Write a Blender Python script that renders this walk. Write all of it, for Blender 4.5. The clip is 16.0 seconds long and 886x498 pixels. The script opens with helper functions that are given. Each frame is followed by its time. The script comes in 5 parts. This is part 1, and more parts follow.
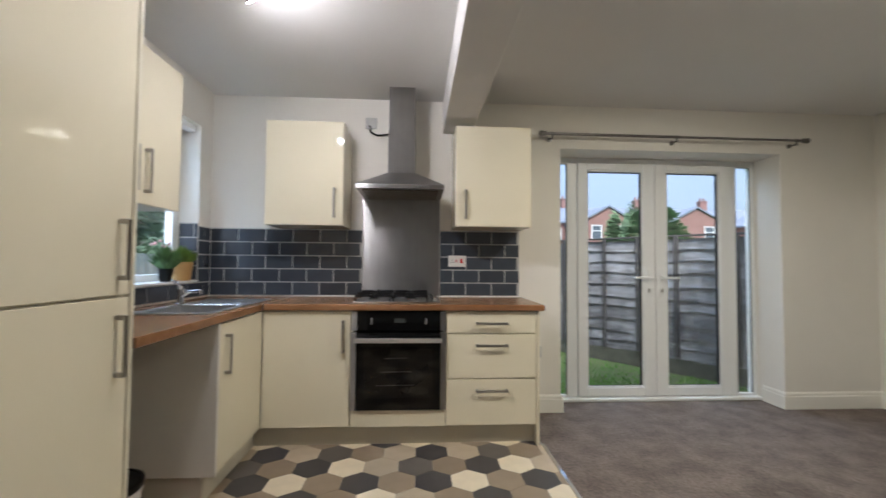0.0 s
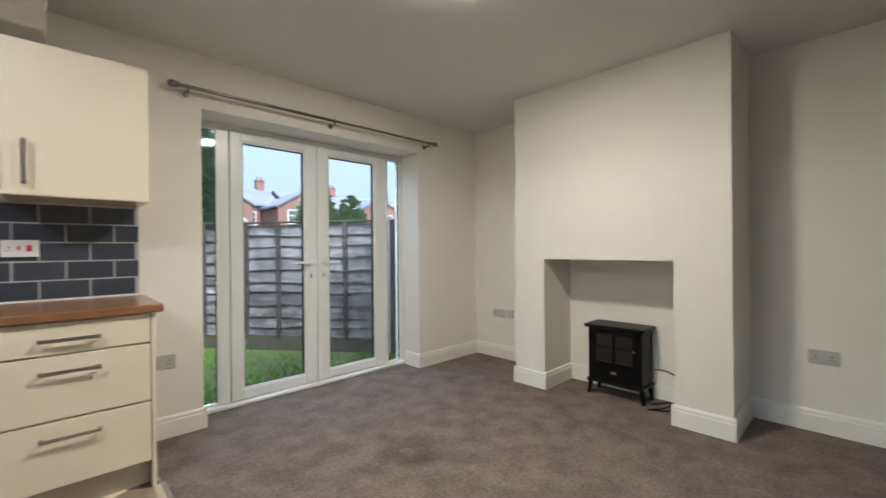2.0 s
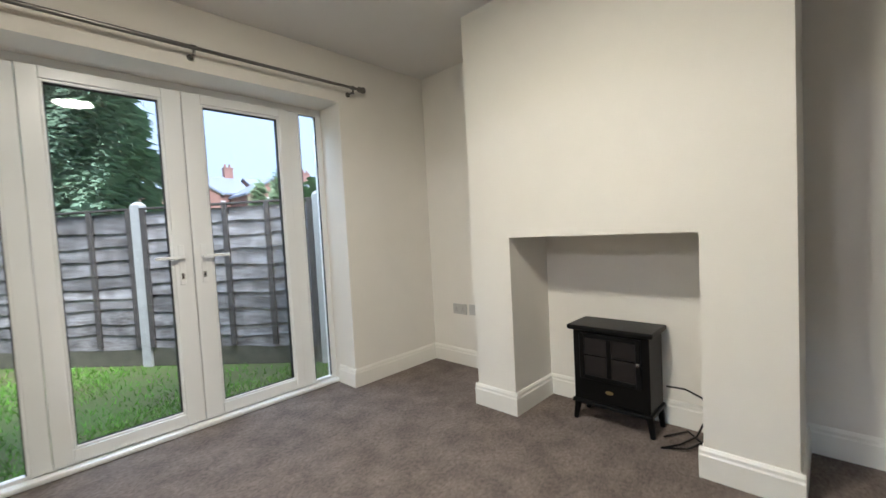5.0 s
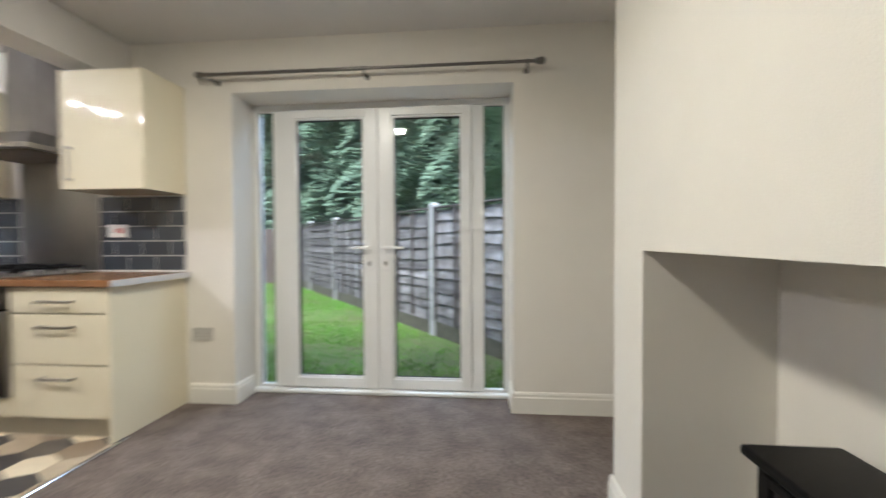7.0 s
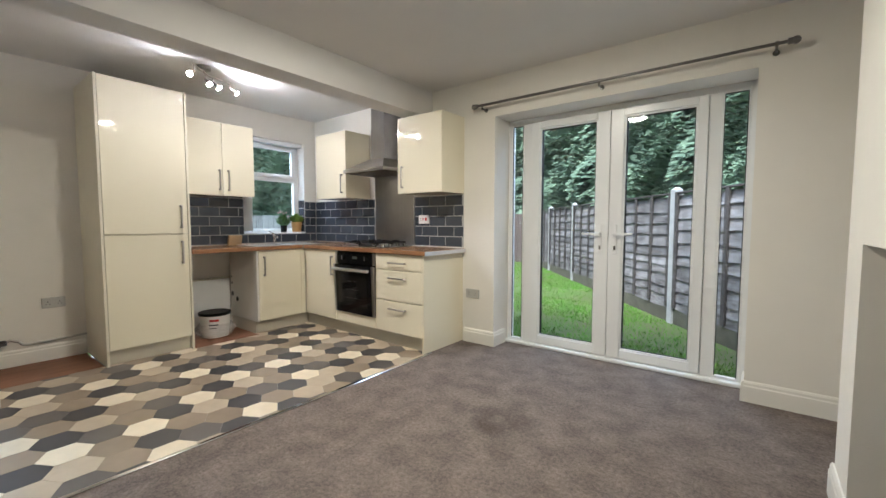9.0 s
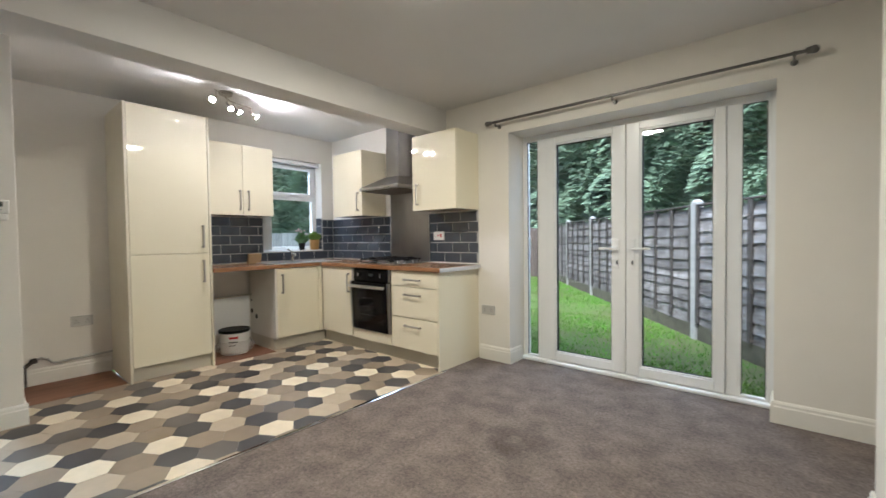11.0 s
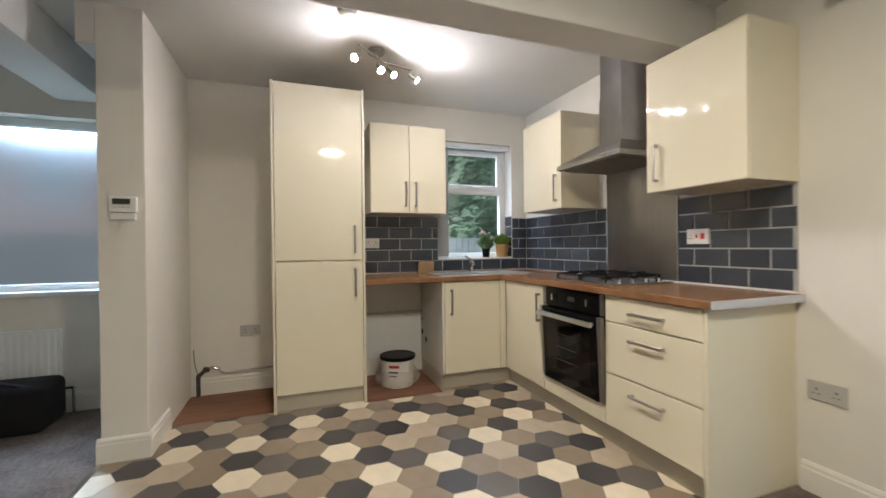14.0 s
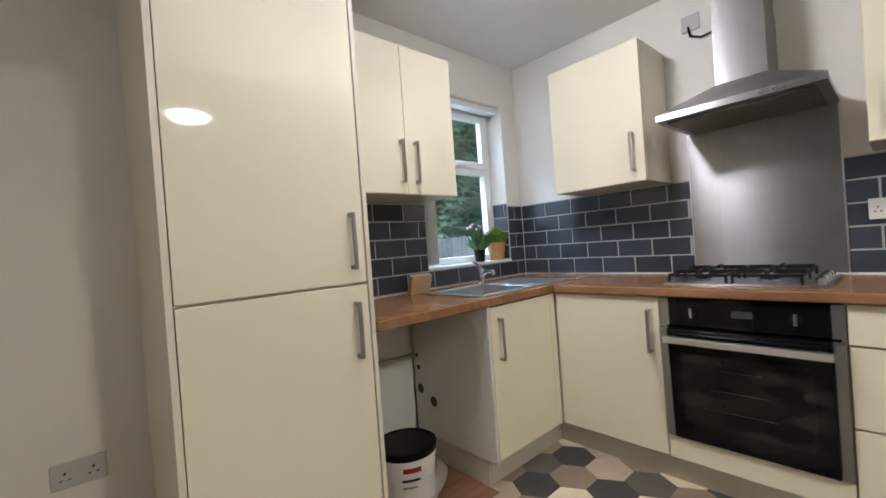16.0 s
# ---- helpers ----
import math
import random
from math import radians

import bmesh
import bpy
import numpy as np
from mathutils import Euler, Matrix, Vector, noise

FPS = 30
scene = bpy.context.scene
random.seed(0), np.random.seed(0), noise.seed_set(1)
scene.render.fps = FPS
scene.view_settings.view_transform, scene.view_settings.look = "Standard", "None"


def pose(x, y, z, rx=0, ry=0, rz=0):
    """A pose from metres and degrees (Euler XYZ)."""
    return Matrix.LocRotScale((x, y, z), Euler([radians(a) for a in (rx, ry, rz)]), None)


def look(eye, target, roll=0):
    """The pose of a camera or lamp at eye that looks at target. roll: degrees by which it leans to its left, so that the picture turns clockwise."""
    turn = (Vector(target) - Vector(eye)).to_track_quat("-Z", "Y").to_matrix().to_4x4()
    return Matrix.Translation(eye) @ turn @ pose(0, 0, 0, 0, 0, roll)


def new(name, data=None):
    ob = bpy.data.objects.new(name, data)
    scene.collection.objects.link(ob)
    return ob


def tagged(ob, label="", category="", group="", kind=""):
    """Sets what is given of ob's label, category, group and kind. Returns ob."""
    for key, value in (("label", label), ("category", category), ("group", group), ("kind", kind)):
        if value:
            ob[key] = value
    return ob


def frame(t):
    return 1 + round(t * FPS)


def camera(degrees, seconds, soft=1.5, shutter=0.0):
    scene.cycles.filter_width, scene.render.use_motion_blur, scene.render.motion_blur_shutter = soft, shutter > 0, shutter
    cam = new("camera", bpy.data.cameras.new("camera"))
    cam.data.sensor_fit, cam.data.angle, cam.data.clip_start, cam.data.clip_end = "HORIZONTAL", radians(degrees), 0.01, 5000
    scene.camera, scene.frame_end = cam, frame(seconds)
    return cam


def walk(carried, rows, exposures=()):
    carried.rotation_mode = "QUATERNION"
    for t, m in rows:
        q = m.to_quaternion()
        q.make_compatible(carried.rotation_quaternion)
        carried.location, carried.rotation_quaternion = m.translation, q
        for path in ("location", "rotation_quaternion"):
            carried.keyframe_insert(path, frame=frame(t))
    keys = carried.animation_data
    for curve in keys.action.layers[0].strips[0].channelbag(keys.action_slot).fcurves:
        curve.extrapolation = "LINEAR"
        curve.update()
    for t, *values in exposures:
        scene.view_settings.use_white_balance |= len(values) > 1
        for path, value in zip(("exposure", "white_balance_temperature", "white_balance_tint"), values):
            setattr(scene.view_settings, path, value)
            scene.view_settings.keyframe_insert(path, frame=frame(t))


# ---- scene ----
cam = camera(95.0, 16.0, shutter=0.5)
PATH = [
    (0, (0.658, 1.332, 1.162), (0.777, 3.327, 1.234), 0.5),
    (0.5, (0.766, 1.319, 1.178), (1.158, 3.28, 1.22), 0.2),
    (1, (0.885, 1.32, 1.177), (1.642, 3.171, 1.201), -0.1),
    (1.5, (1.003, 1.426, 1.164), (2.146, 3.067, 1.182), -0.3),
    (2, (1.073, 1.499, 1.163), (2.462, 2.937, 1.161), -0.5),
    (2.5, (1.133, 1.538, 1.15), (2.635, 2.858, 1.109), -0.8),
    (3, (1.274, 1.559, 1.148), (2.76, 2.897, 1.074), -1.4),
    (3.5, (1.401, 1.583, 1.14), (2.853, 2.954, 1.033), -2.1),
    (4, (1.499, 1.763, 1.133), (2.963, 3.123, 1.034), -2.9),
    (4.2, (1.557, 1.84, 1.141), (3.024, 3.197, 1.043), -3.0),
    (6.3, (3.027, 1.984, 1.124), (3.998, 3.732, 1.071), -3.0),
    (6.5, (3.176, 1.961, 1.13), (3.848, 3.844, 1.079), -2.3),
    (7, (3.443, 1.911, 1.109), (3.266, 3.903, 1.064), -0.3),
    (7.5, (3.659, 1.732, 1.124), (2.737, 3.505, 1.029), 0.5),
    (8, (3.673, 1.496, 1.139), (2.449, 3.07, 0.994), -0.1),
    (8.5, (3.681, 1.349, 1.14), (2.44, 2.911, 0.998), 0.0),
    (8.7, (3.696, 1.314, 1.141), (2.463, 2.882, 1.002), 0.1),
    (10.8, (3.722, 1.297, 1.156), (2.469, 2.855, 1.113), -0.6),
    (11, (3.724, 1.323, 1.158), (2.427, 2.845, 1.104), -0.7),
    (11.5, (3.705, 1.422, 1.169), (2.298, 2.843, 1.118), -1.1),
    (12, (3.663, 1.557, 1.153), (2.158, 2.872, 1.086), -1.4),
    (12.5, (3.446, 1.794, 1.137), (1.831, 2.972, 1.097), -1.4),
    (13, (3.207, 2.026, 1.13), (1.479, 3.03, 1.074), -1.3),
    (13.5, (3.004, 2.259, 1.145), (1.166, 3.043, 1.08), -0.8),
    (14, (2.674, 2.311, 1.139), (0.793, 2.99, 1.127), -0.6),
    (14.5, (2.253, 2.338, 1.159), (0.396, 3.08, 1.175), -1.0),
    (15, (1.789, 2.285, 1.187), (-0.018, 3.141, 1.224), -1.9),
    (15.5, (1.362, 2.124, 1.184), (-0.298, 3.238, 1.207), -3.1),
    (16, (0.968, 1.998, 1.158), (-0.524, 3.33, 1.144), -4.2),
]
EXPOSURES = [(0, 2.1, 5750, 10), (2, 2.3, 5750, 10), (6.5, 2.52, 5700, 10), (11, 2.52, 5700, 9), (12.5, 2.38, 5700, 9), (14.5, 2.36, 6050, 11), (15.2, 2.36, 5900, 10), (16, 2.36, 5620, 10)]
walk(cam, [(t, look(eye, target, roll)) for t, eye, target, roll in PATH], EXPOSURES)

# ---- world, sun, exposure ----
world = bpy.data.worlds.new("world")
scene.world = world
world.use_nodes = True
_wn = world.node_tree
_sky = _wn.nodes.new("ShaderNodeTexSky")
_sky.sky_type = "NISHITA"
_sky.sun_disc = False
_sky.sun_elevation = radians(54)
_sky.sun_rotation = radians(185)
_sky.air_density, _sky.dust_density, _sky.ozone_density = 1.0, 3.0, 2.0
_cloud = _wn.nodes.new("ShaderNodeMix")
_cloud.data_type = "RGBA"
_cloud.inputs[0].default_value = 0.82
_cloud.inputs[7].default_value = (1.3, 1.52, 1.85, 1)
_wn.links.new(_sky.outputs[0], _cloud.inputs[6])
# an overcast sky is brighter overhead than at the horizon
_up = _wn.nodes.new("ShaderNodeTexCoord")
_xyz = _wn.nodes.new("ShaderNodeSeparateXYZ")
_wn.links.new(_up.outputs["Generated"], _xyz.inputs[0])
_lift = _wn.nodes.new("ShaderNodeMapRange")
_lift.inputs[1].default_value, _lift.inputs[2].default_value = 0.12, 1.0
_lift.inputs[3].default_value, _lift.inputs[4].default_value = 1.0, 2.2
_wn.links.new(_xyz.outputs[2], _lift.inputs[0])
_dome = _wn.nodes.new("ShaderNodeVectorMath")
_dome.operation = "SCALE"
_wn.links.new(_cloud.outputs[2], _dome.inputs[0])
_wn.links.new(_lift.outputs[0], _dome.inputs["Scale"])
_wn.links.new(_dome.outputs[0], _wn.nodes["Background"].inputs[0])
_wn.nodes["Background"].inputs[1].default_value = 0.10
_sun = bpy.data.lights.new("sun", "SUN")
_sun.energy, _sun.angle, _sun.color = 1.3, radians(30), (1.0, 0.96, 0.9)
new("sun", _sun).matrix_world = look((-0.8, -4, 14), (0, 6, 0))
# unseen fill lamps added to open sky's light above garden doors and two windows
for _name, _w, _h, _watts, _at, _to in (("door_sky_fill", 1.9, 0.8, 10, (2.725, 5.55, 2.95), (2.725, 4.3, 0.9)), ("window_sky_fill", 0.8, 0.3, 7, (-1.45, 3.955, 2.5), (-0.8, 4.0, 1.3)), ("hall_sky_fill", 1.3, 0.6, 14, (-2.1, 0.4, 2.5), (-1.0, 0.4, 1.4))):
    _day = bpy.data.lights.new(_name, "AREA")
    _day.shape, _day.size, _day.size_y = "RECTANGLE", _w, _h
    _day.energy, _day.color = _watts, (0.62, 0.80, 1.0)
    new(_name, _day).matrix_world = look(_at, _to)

# ---- materials ----


def material(name, color, rough=0.5, metal=0.0, grain=0.0, scale=20.0, bump=0.0, bump_scale=80.0, coat=0.0, island=0.0, per_object=0.0, stretch=(1, 1, 1), second=None, spec=0.5, patch=None, aniso=0.0, coarse=0.12):
    """A surface with two scales of colour variation, fine relief, and optional variation from piece to piece."""
    m = bpy.data.materials.new(name)
    m.use_nodes = True
    nt = m.node_tree
    bsdf = nt.nodes["Principled BSDF"]
    bsdf.inputs["Roughness"].default_value = rough
    bsdf.inputs["Metallic"].default_value = metal
    bsdf.inputs["Coat Weight"].default_value = coat
    bsdf.inputs["Coat Roughness"].default_value = 0.06
    bsdf.inputs["Specular IOR Level"].default_value = spec
    tex = nt.nodes.new("ShaderNodeTexCoord")
    mp = nt.nodes.new("ShaderNodeMapping")
    mp.inputs["Scale"].default_value = stretch
    nt.links.new(tex.outputs["Object"], mp.inputs[0])
    c1 = nt.nodes.new("ShaderNodeTexNoise")
    c1.inputs["Scale"].default_value, c1.inputs["Detail"].default_value = scale, 6
    c2 = nt.nodes.new("ShaderNodeTexNoise")
    c2.inputs["Scale"].default_value, c2.inputs["Detail"].default_value = scale * coarse, 3
    nt.links.new(mp.outputs[0], c1.inputs[0])
    nt.links.new(mp.outputs[0], c2.inputs[0])
    add = nt.nodes.new("ShaderNodeMath")
    add.operation = "ADD"
    nt.links.new(c1.outputs[0], add.inputs[0])
    nt.links.new(c2.outputs[0], add.inputs[1])
    ramp = nt.nodes.new("ShaderNodeMapRange")
    ramp.inputs[1].default_value, ramp.inputs[2].default_value = 0.7, 1.3
    nt.links.new(add.outputs[0], ramp.inputs[0])
    mix = nt.nodes.new("ShaderNodeMix")
    mix.data_type = "RGBA"
    lo = second or tuple(c * (1 - grain) for c in color)
    mix.inputs[6].default_value, mix.inputs[7].default_value = (*lo, 1), (*color, 1)
    nt.links.new(ramp.outputs[0], mix.inputs[0])
    out = mix.outputs[2]
    if island or per_object:
        src = nt.nodes.new("ShaderNodeNewGeometry").outputs["Random Per Island"] if island else nt.nodes.new("ShaderNodeObjectInfo").outputs["Random"]
        rng = nt.nodes.new("ShaderNodeMapRange")
        k = island or per_object
        rng.inputs[3].default_value, rng.inputs[4].default_value = 1 - k, 1 + k
        nt.links.new(src, rng.inputs[0])
        hsv = nt.nodes.new("ShaderNodeHueSaturation")
        nt.links.new(rng.outputs[0], hsv.inputs["Value"])
        nt.links.new(out, hsv.inputs["Color"])
        out = hsv.outputs[0]
    if patch:
        pn = nt.nodes.new("ShaderNodeTexNoise")
        pn.inputs["Scale"].default_value, pn.inputs["Detail"].default_value, pn.inputs["Distortion"].default_value = patch[0], 5, 0.25
        nt.links.new(tex.outputs["Object"], pn.inputs[0])
        pr = nt.nodes.new("ShaderNodeMapRange")
        pr.inputs[1].default_value, pr.inputs[2].default_value = 0.35, 0.65
        pr.inputs[3].default_value, pr.inputs[4].default_value = 1 - patch[1], 1 + patch[1]
        nt.links.new(pn.outputs[0], pr.inputs[0])
        ph = nt.nodes.new("ShaderNodeHueSaturation")
        nt.links.new(pr.outputs[0], ph.inputs["Value"])
        nt.links.new(out, ph.inputs["Color"])
        out = ph.outputs[0]
    bsdf.inputs["Anisotropic"].default_value = aniso
    if aniso:
        upright = nt.nodes.new("ShaderNodeCombineXYZ")
        upright.inputs[2].default_value = 1.0
        nt.links.new(upright.outputs[0], bsdf.inputs["Tangent"])
    nt.links.new(out, bsdf.inputs["Base Color"])
    if bump:
        bn = nt.nodes.new("ShaderNodeTexNoise")
        bn.inputs["Scale"].default_value, bn.inputs["Detail"].default_value = bump_scale, 4
        nt.links.new(mp.outputs[0], bn.inputs[0])
        bp = nt.nodes.new("ShaderNodeBump")
        bp.inputs["Strength"].default_value, bp.inputs["Distance"].default_value = bump, 0.01
        nt.links.new(bn.outputs[0], bp.inputs["Height"])
        nt.links.new(bp.outputs[0], bsdf.inputs["Normal"])
    return m


def glowing(name, color, strength):
    m = bpy.data.materials.new(name)
    m.use_nodes = True
    b = m.node_tree.nodes["Principled BSDF"]
    b.inputs["Base Color"].default_value = (0.9, 0.9, 0.9, 1)
    b.inputs["Emission Color"].default_value = (*color, 1)
    b.inputs["Emission Strength"].default_value = strength
    return m


def clear_glass(name, rough=0.0, tint=(1, 1, 1)):
    m = bpy.data.materials.new(name)
    m.use_nodes = True
    b = m.node_tree.nodes["Principled BSDF"]
    b.inputs["Base Color"].default_value = (*tint, 1)
    b.inputs["Transmission Weight"].default_value = 1.0
    b.inputs["Roughness"].default_value = rough
    b.inputs["IOR"].default_value = 1.45
    return m


WALL = material("wall_paint", (0.80, 0.77, 0.70), 0.75, grain=0.035, scale=6, bump=0.12, bump_scale=260)
CEIL = material("ceiling_paint", (0.74, 0.725, 0.70), 0.8, grain=0.03, scale=5, bump=0.1, bump_scale=200)
TRIM = material("trim_gloss", (0.84, 0.82, 0.75), 0.3, grain=0.03, scale=9, bump=0.05, bump_scale=60)
UPVC = material("white_upvc", (0.82, 0.83, 0.82), 0.28, grain=0.03, scale=7)
CREAM = material("cream_gloss", (0.80, 0.74, 0.565), 0.045, grain=0.02, scale=3, bump=0.008, bump_scale=14)
CREAM_EDGE = material("cream_carcass", (0.74, 0.69, 0.54), 0.4, grain=0.05, scale=8)
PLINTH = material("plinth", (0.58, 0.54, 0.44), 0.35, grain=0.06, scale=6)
STEEL = material("brushed_steel", (0.37, 0.362, 0.355), 0.29, 1.0, grain=0.09, scale=60, stretch=(1, 1, 0.04), bump=0.03, bump_scale=200, patch=(3.0, 0.1), aniso=0.9)
NICKEL = material("satin_nickel", (0.42, 0.40, 0.36), 0.3, 1.0, grain=0.1, scale=50)
POLE = material("dark_satin_nickel", (0.21, 0.20, 0.185), 0.32, 1.0, grain=0.1, scale=50)
CHROME = material("chrome", (0.72, 0.72, 0.72), 0.1, 1.0, grain=0.05, scale=30)
OAK = material("oak_block_worktop", (0.32, 0.17, 0.078), 0.25, scale=22, stretch=(0.35, 2.2, 1), bump=0.03, bump_scale=60, second=(0.22, 0.10, 0.042), patch=(5, 0.1))
CARPET = material("brown_grey_carpet", (0.246, 0.202, 0.176), 0.97, scale=130, second=(0.124, 0.102, 0.089), bump=0.6, bump_scale=240, spec=0.1, patch=(6.5, 0.17), coarse=0.4)


def ring_stain(m, at, radius):
    """A worn dark ring trodden into a carpet round one spot."""
    nt = m.node_tree
    bsdf = nt.nodes["Principled BSDF"]
    source = bsdf.inputs["Base Color"].links[0].from_socket
    tex = nt.nodes.new("ShaderNodeTexCoord")
    far = nt.nodes.new("ShaderNodeVectorMath")
    far.operation = "DISTANCE"
    far.inputs[1].default_value = at
    nt.links.new(tex.outputs["Object"], far.inputs[0])
    noise = nt.nodes.new("ShaderNodeTexNoise")
    noise.inputs["Scale"].default_value, noise.inputs["Detail"].default_value = 9, 5
    nt.links.new(tex.outputs["Object"], noise.inputs[0])
    off = nt.nodes.new("ShaderNodeMath")
    off.operation, off.inputs[1].default_value = "MULTIPLY_ADD", 0.22
    nt.links.new(noise.outputs[0], off.inputs[0])
    nt.links.new(far.outputs["Value"], off.inputs[2])
    ring = nt.nodes.new("ShaderNodeValToRGB")
    e = ring.color_ramp.elements
    e[0].position, e[0].color = radius * 0.9, (0.85, 0.85, 0.85, 1)
    e[1].position, e[1].color = radius * 2.3, (1, 1, 1, 1)
    e.new(radius * 1.35).color = (0.62, 0.62, 0.62, 1)
    nt.links.new(off.outputs[0], ring.inputs[0])
    dark = nt.nodes.new("ShaderNodeMix")
    dark.data_type, dark.blend_type = "RGBA", "MULTIPLY"
    dark.inputs[0].default_value = 1.0
    nt.links.new(source, dark.inputs[6])
    nt.links.new(ring.outputs[0], dark.inputs[7])
    nt.links.new(dark.outputs[2], bsdf.inputs["Base Color"])


ring_stain(CARPET, (2.55, 3.30, 0.0), 0.14)
SLATE_TILE = material("grey_metro_tile", (0.058, 0.069, 0.088), 0.12, grain=0.25, scale=10, per_object=0.2, coat=0.3, bump=0.02, bump_scale=12)
GROUT = material("grey_grout", (0.46, 0.46, 0.45), 0.85, grain=0.15, scale=60, bump=0.2)
BLACK = material("black_enamel", (0.007, 0.007, 0.007), 0.22, grain=0.2, scale=20, spec=0.3)
BLACK_GLASS = material("black_oven_glass", (0.005, 0.005, 0.005), 0.06, grain=0.1, scale=5, spec=0.2)
BLACK_SATIN = material("black_satin_metal", (0.004, 0.004, 0.004), 0.4, grain=0.3, scale=50, bump=0.1, bump_scale=200, spec=0.2)
IRON = material("cast_iron", (0.010, 0.010, 0.011), 0.5, grain=0.3, scale=60, bump=0.2, spec=0.25)
SINK_STEEL = material("satin_sink_steel", (0.78, 0.78, 0.77), 0.33, 1.0, grain=0.08, scale=40)
ALU = material("pale_aluminium", (0.85, 0.85, 0.84), 0.3, 1.0, grain=0.05, scale=40)
SOCKET = material("white_plastic", (0.80, 0.79, 0.75), 0.35, grain=0.02)
GREY_PLASTIC = material("grey_plate", (0.50, 0.49, 0.46), 0.35, grain=0.05)
DARK = material("dark_slot", (0.02, 0.02, 0.02), 0.6)
RED = material("red_switch", (0.55, 0.03, 0.03), 0.35)
BOARD = material("brown_floor_board", (0.30, 0.145, 0.08), 0.6, grain=0.4, scale=30, stretch=(1, 0.1, 1), bump=0.1, second=(0.18, 0.08, 0.045))
GLASS = clear_glass("window_glass")
FROST = clear_glass("frosted_glass", 0.42, (0.89, 0.97, 1.0))
FROST.node_tree.nodes["Principled BSDF"].inputs["IOR"].default_value = 1.15
FENCE = material("weathered_fence_board", (0.25, 0.245, 0.245), 0.9, scale=9, stretch=(0.9, 0.9, 5), second=(0.10, 0.088, 0.08), bump=0.6, bump_scale=25, per_object=0.3, coarse=0.3, patch=(4.5, 0.35))
BATTEN = material("dark_fence_batten", (0.075, 0.066, 0.06), 0.9, grain=0.4, scale=12, bump=0.3)
CONCRETE = material("pale_concrete", (0.42, 0.42, 0.40), 0.9, grain=0.25, scale=14, bump=0.3)
GRAVELBOARD = material("gravel_board", (0.11, 0.105, 0.075), 0.95, grain=0.4, scale=10, bump=0.4)
LEAF = material("conifer_leaf", (0.215, 0.31, 0.20), 0.75, scale=1.6, second=(0.15, 0.225, 0.16), island=0.28, spec=0.2)
BUSH = material("shrub_leaf", (0.10, 0.20, 0.055), 0.55, scale=4, second=(0.05, 0.11, 0.03), island=0.35)
SHRUB = material("pale_evergreen_leaf", (0.20, 0.31, 0.15), 0.6, scale=3, second=(0.09, 0.17, 0.08), island=0.4)
TWIG = material("grey_twigs", (0.42, 0.40, 0.40), 0.95, grain=0.3, scale=20)
BARK = material("bark", (0.09, 0.07, 0.055), 0.95, grain=0.4, scale=20, bump=0.6)
GRASS = material("grass_blade", (0.10, 0.30, 0.018), 0.75, scale=1.2, second=(0.12, 0.19, 0.03), island=0.3)
SOIL = material("lawn_ground", (0.065, 0.15, 0.015), 0.95, scale=2.4, second=(0.10, 0.10, 0.04), bump=0.6, bump_scale=40)
BRICK = material("red_brick_wall", (0.34, 0.19, 0.16), 0.9, grain=0.35, scale=8, bump=0.3)
ROOF = material("slate_roof", (0.24, 0.27, 0.33), 0.7, grain=0.3, scale=6, bump=0.3)

# ---- building helpers ----


def boxes(dims, bevel=0.0, seg=2):
    """One bmesh of boxes x0, x1, y0, y1, z0, z1."""
    bm = bmesh.new()
    for x0, x1, y0, y1, z0, z1 in dims:
        m = Matrix.Translation(((x0 + x1) / 2, (y0 + y1) / 2, (z0 + z1) / 2)) @ Matrix.Diagonal((x1 - x0, y1 - y0, z1 - z0, 1))
        bmesh.ops.create_cube(bm, size=1, matrix=m)
    if bevel:
        bmesh.ops.bevel(bm, geom=bm.edges[:], offset=bevel, segments=seg, profile=0.5, affect="EDGES")
    return bm


def box(x0, x1, y0, y1, z0, z1, bevel=0.0, seg=2):
    return boxes([(x0, x1, y0, y1, z0, z1)], bevel, seg)


def rod(bm, a, b, r0, r1=None, seg=12):
    """A round bar from a to b."""
    a, b = Vector(a), Vector(b)
    m = Matrix.Translation((a + b) / 2) @ (b - a).to_track_quat("Z", "Y").to_matrix().to_4x4()
    bmesh.ops.create_cone(bm, cap_ends=True, segments=seg, radius1=r0, radius2=r0 if r1 is None else r1, depth=(b - a).length, matrix=m)
    return bm


def lathe(bm, rings, seg=24, at=(0, 0, 0)):
    """A turned shape: rings of (radius, height) about the upright through at."""
    loops = []
    for r, z in rings:
        loops.append([bm.verts.new((at[0] + r * math.cos(2 * math.pi * i / seg), at[1] + r * math.sin(2 * math.pi * i / seg), at[2] + z)) for i in range(seg)])
    for lo, hi in zip(loops, loops[1:]):
        for i in range(seg):
            bm.faces.new((lo[i], lo[(i + 1) % seg], hi[(i + 1) % seg], hi[i]))
    bm.faces.new(loops[0][::-1])
    bm.faces.new(loops[-1])
    return bm


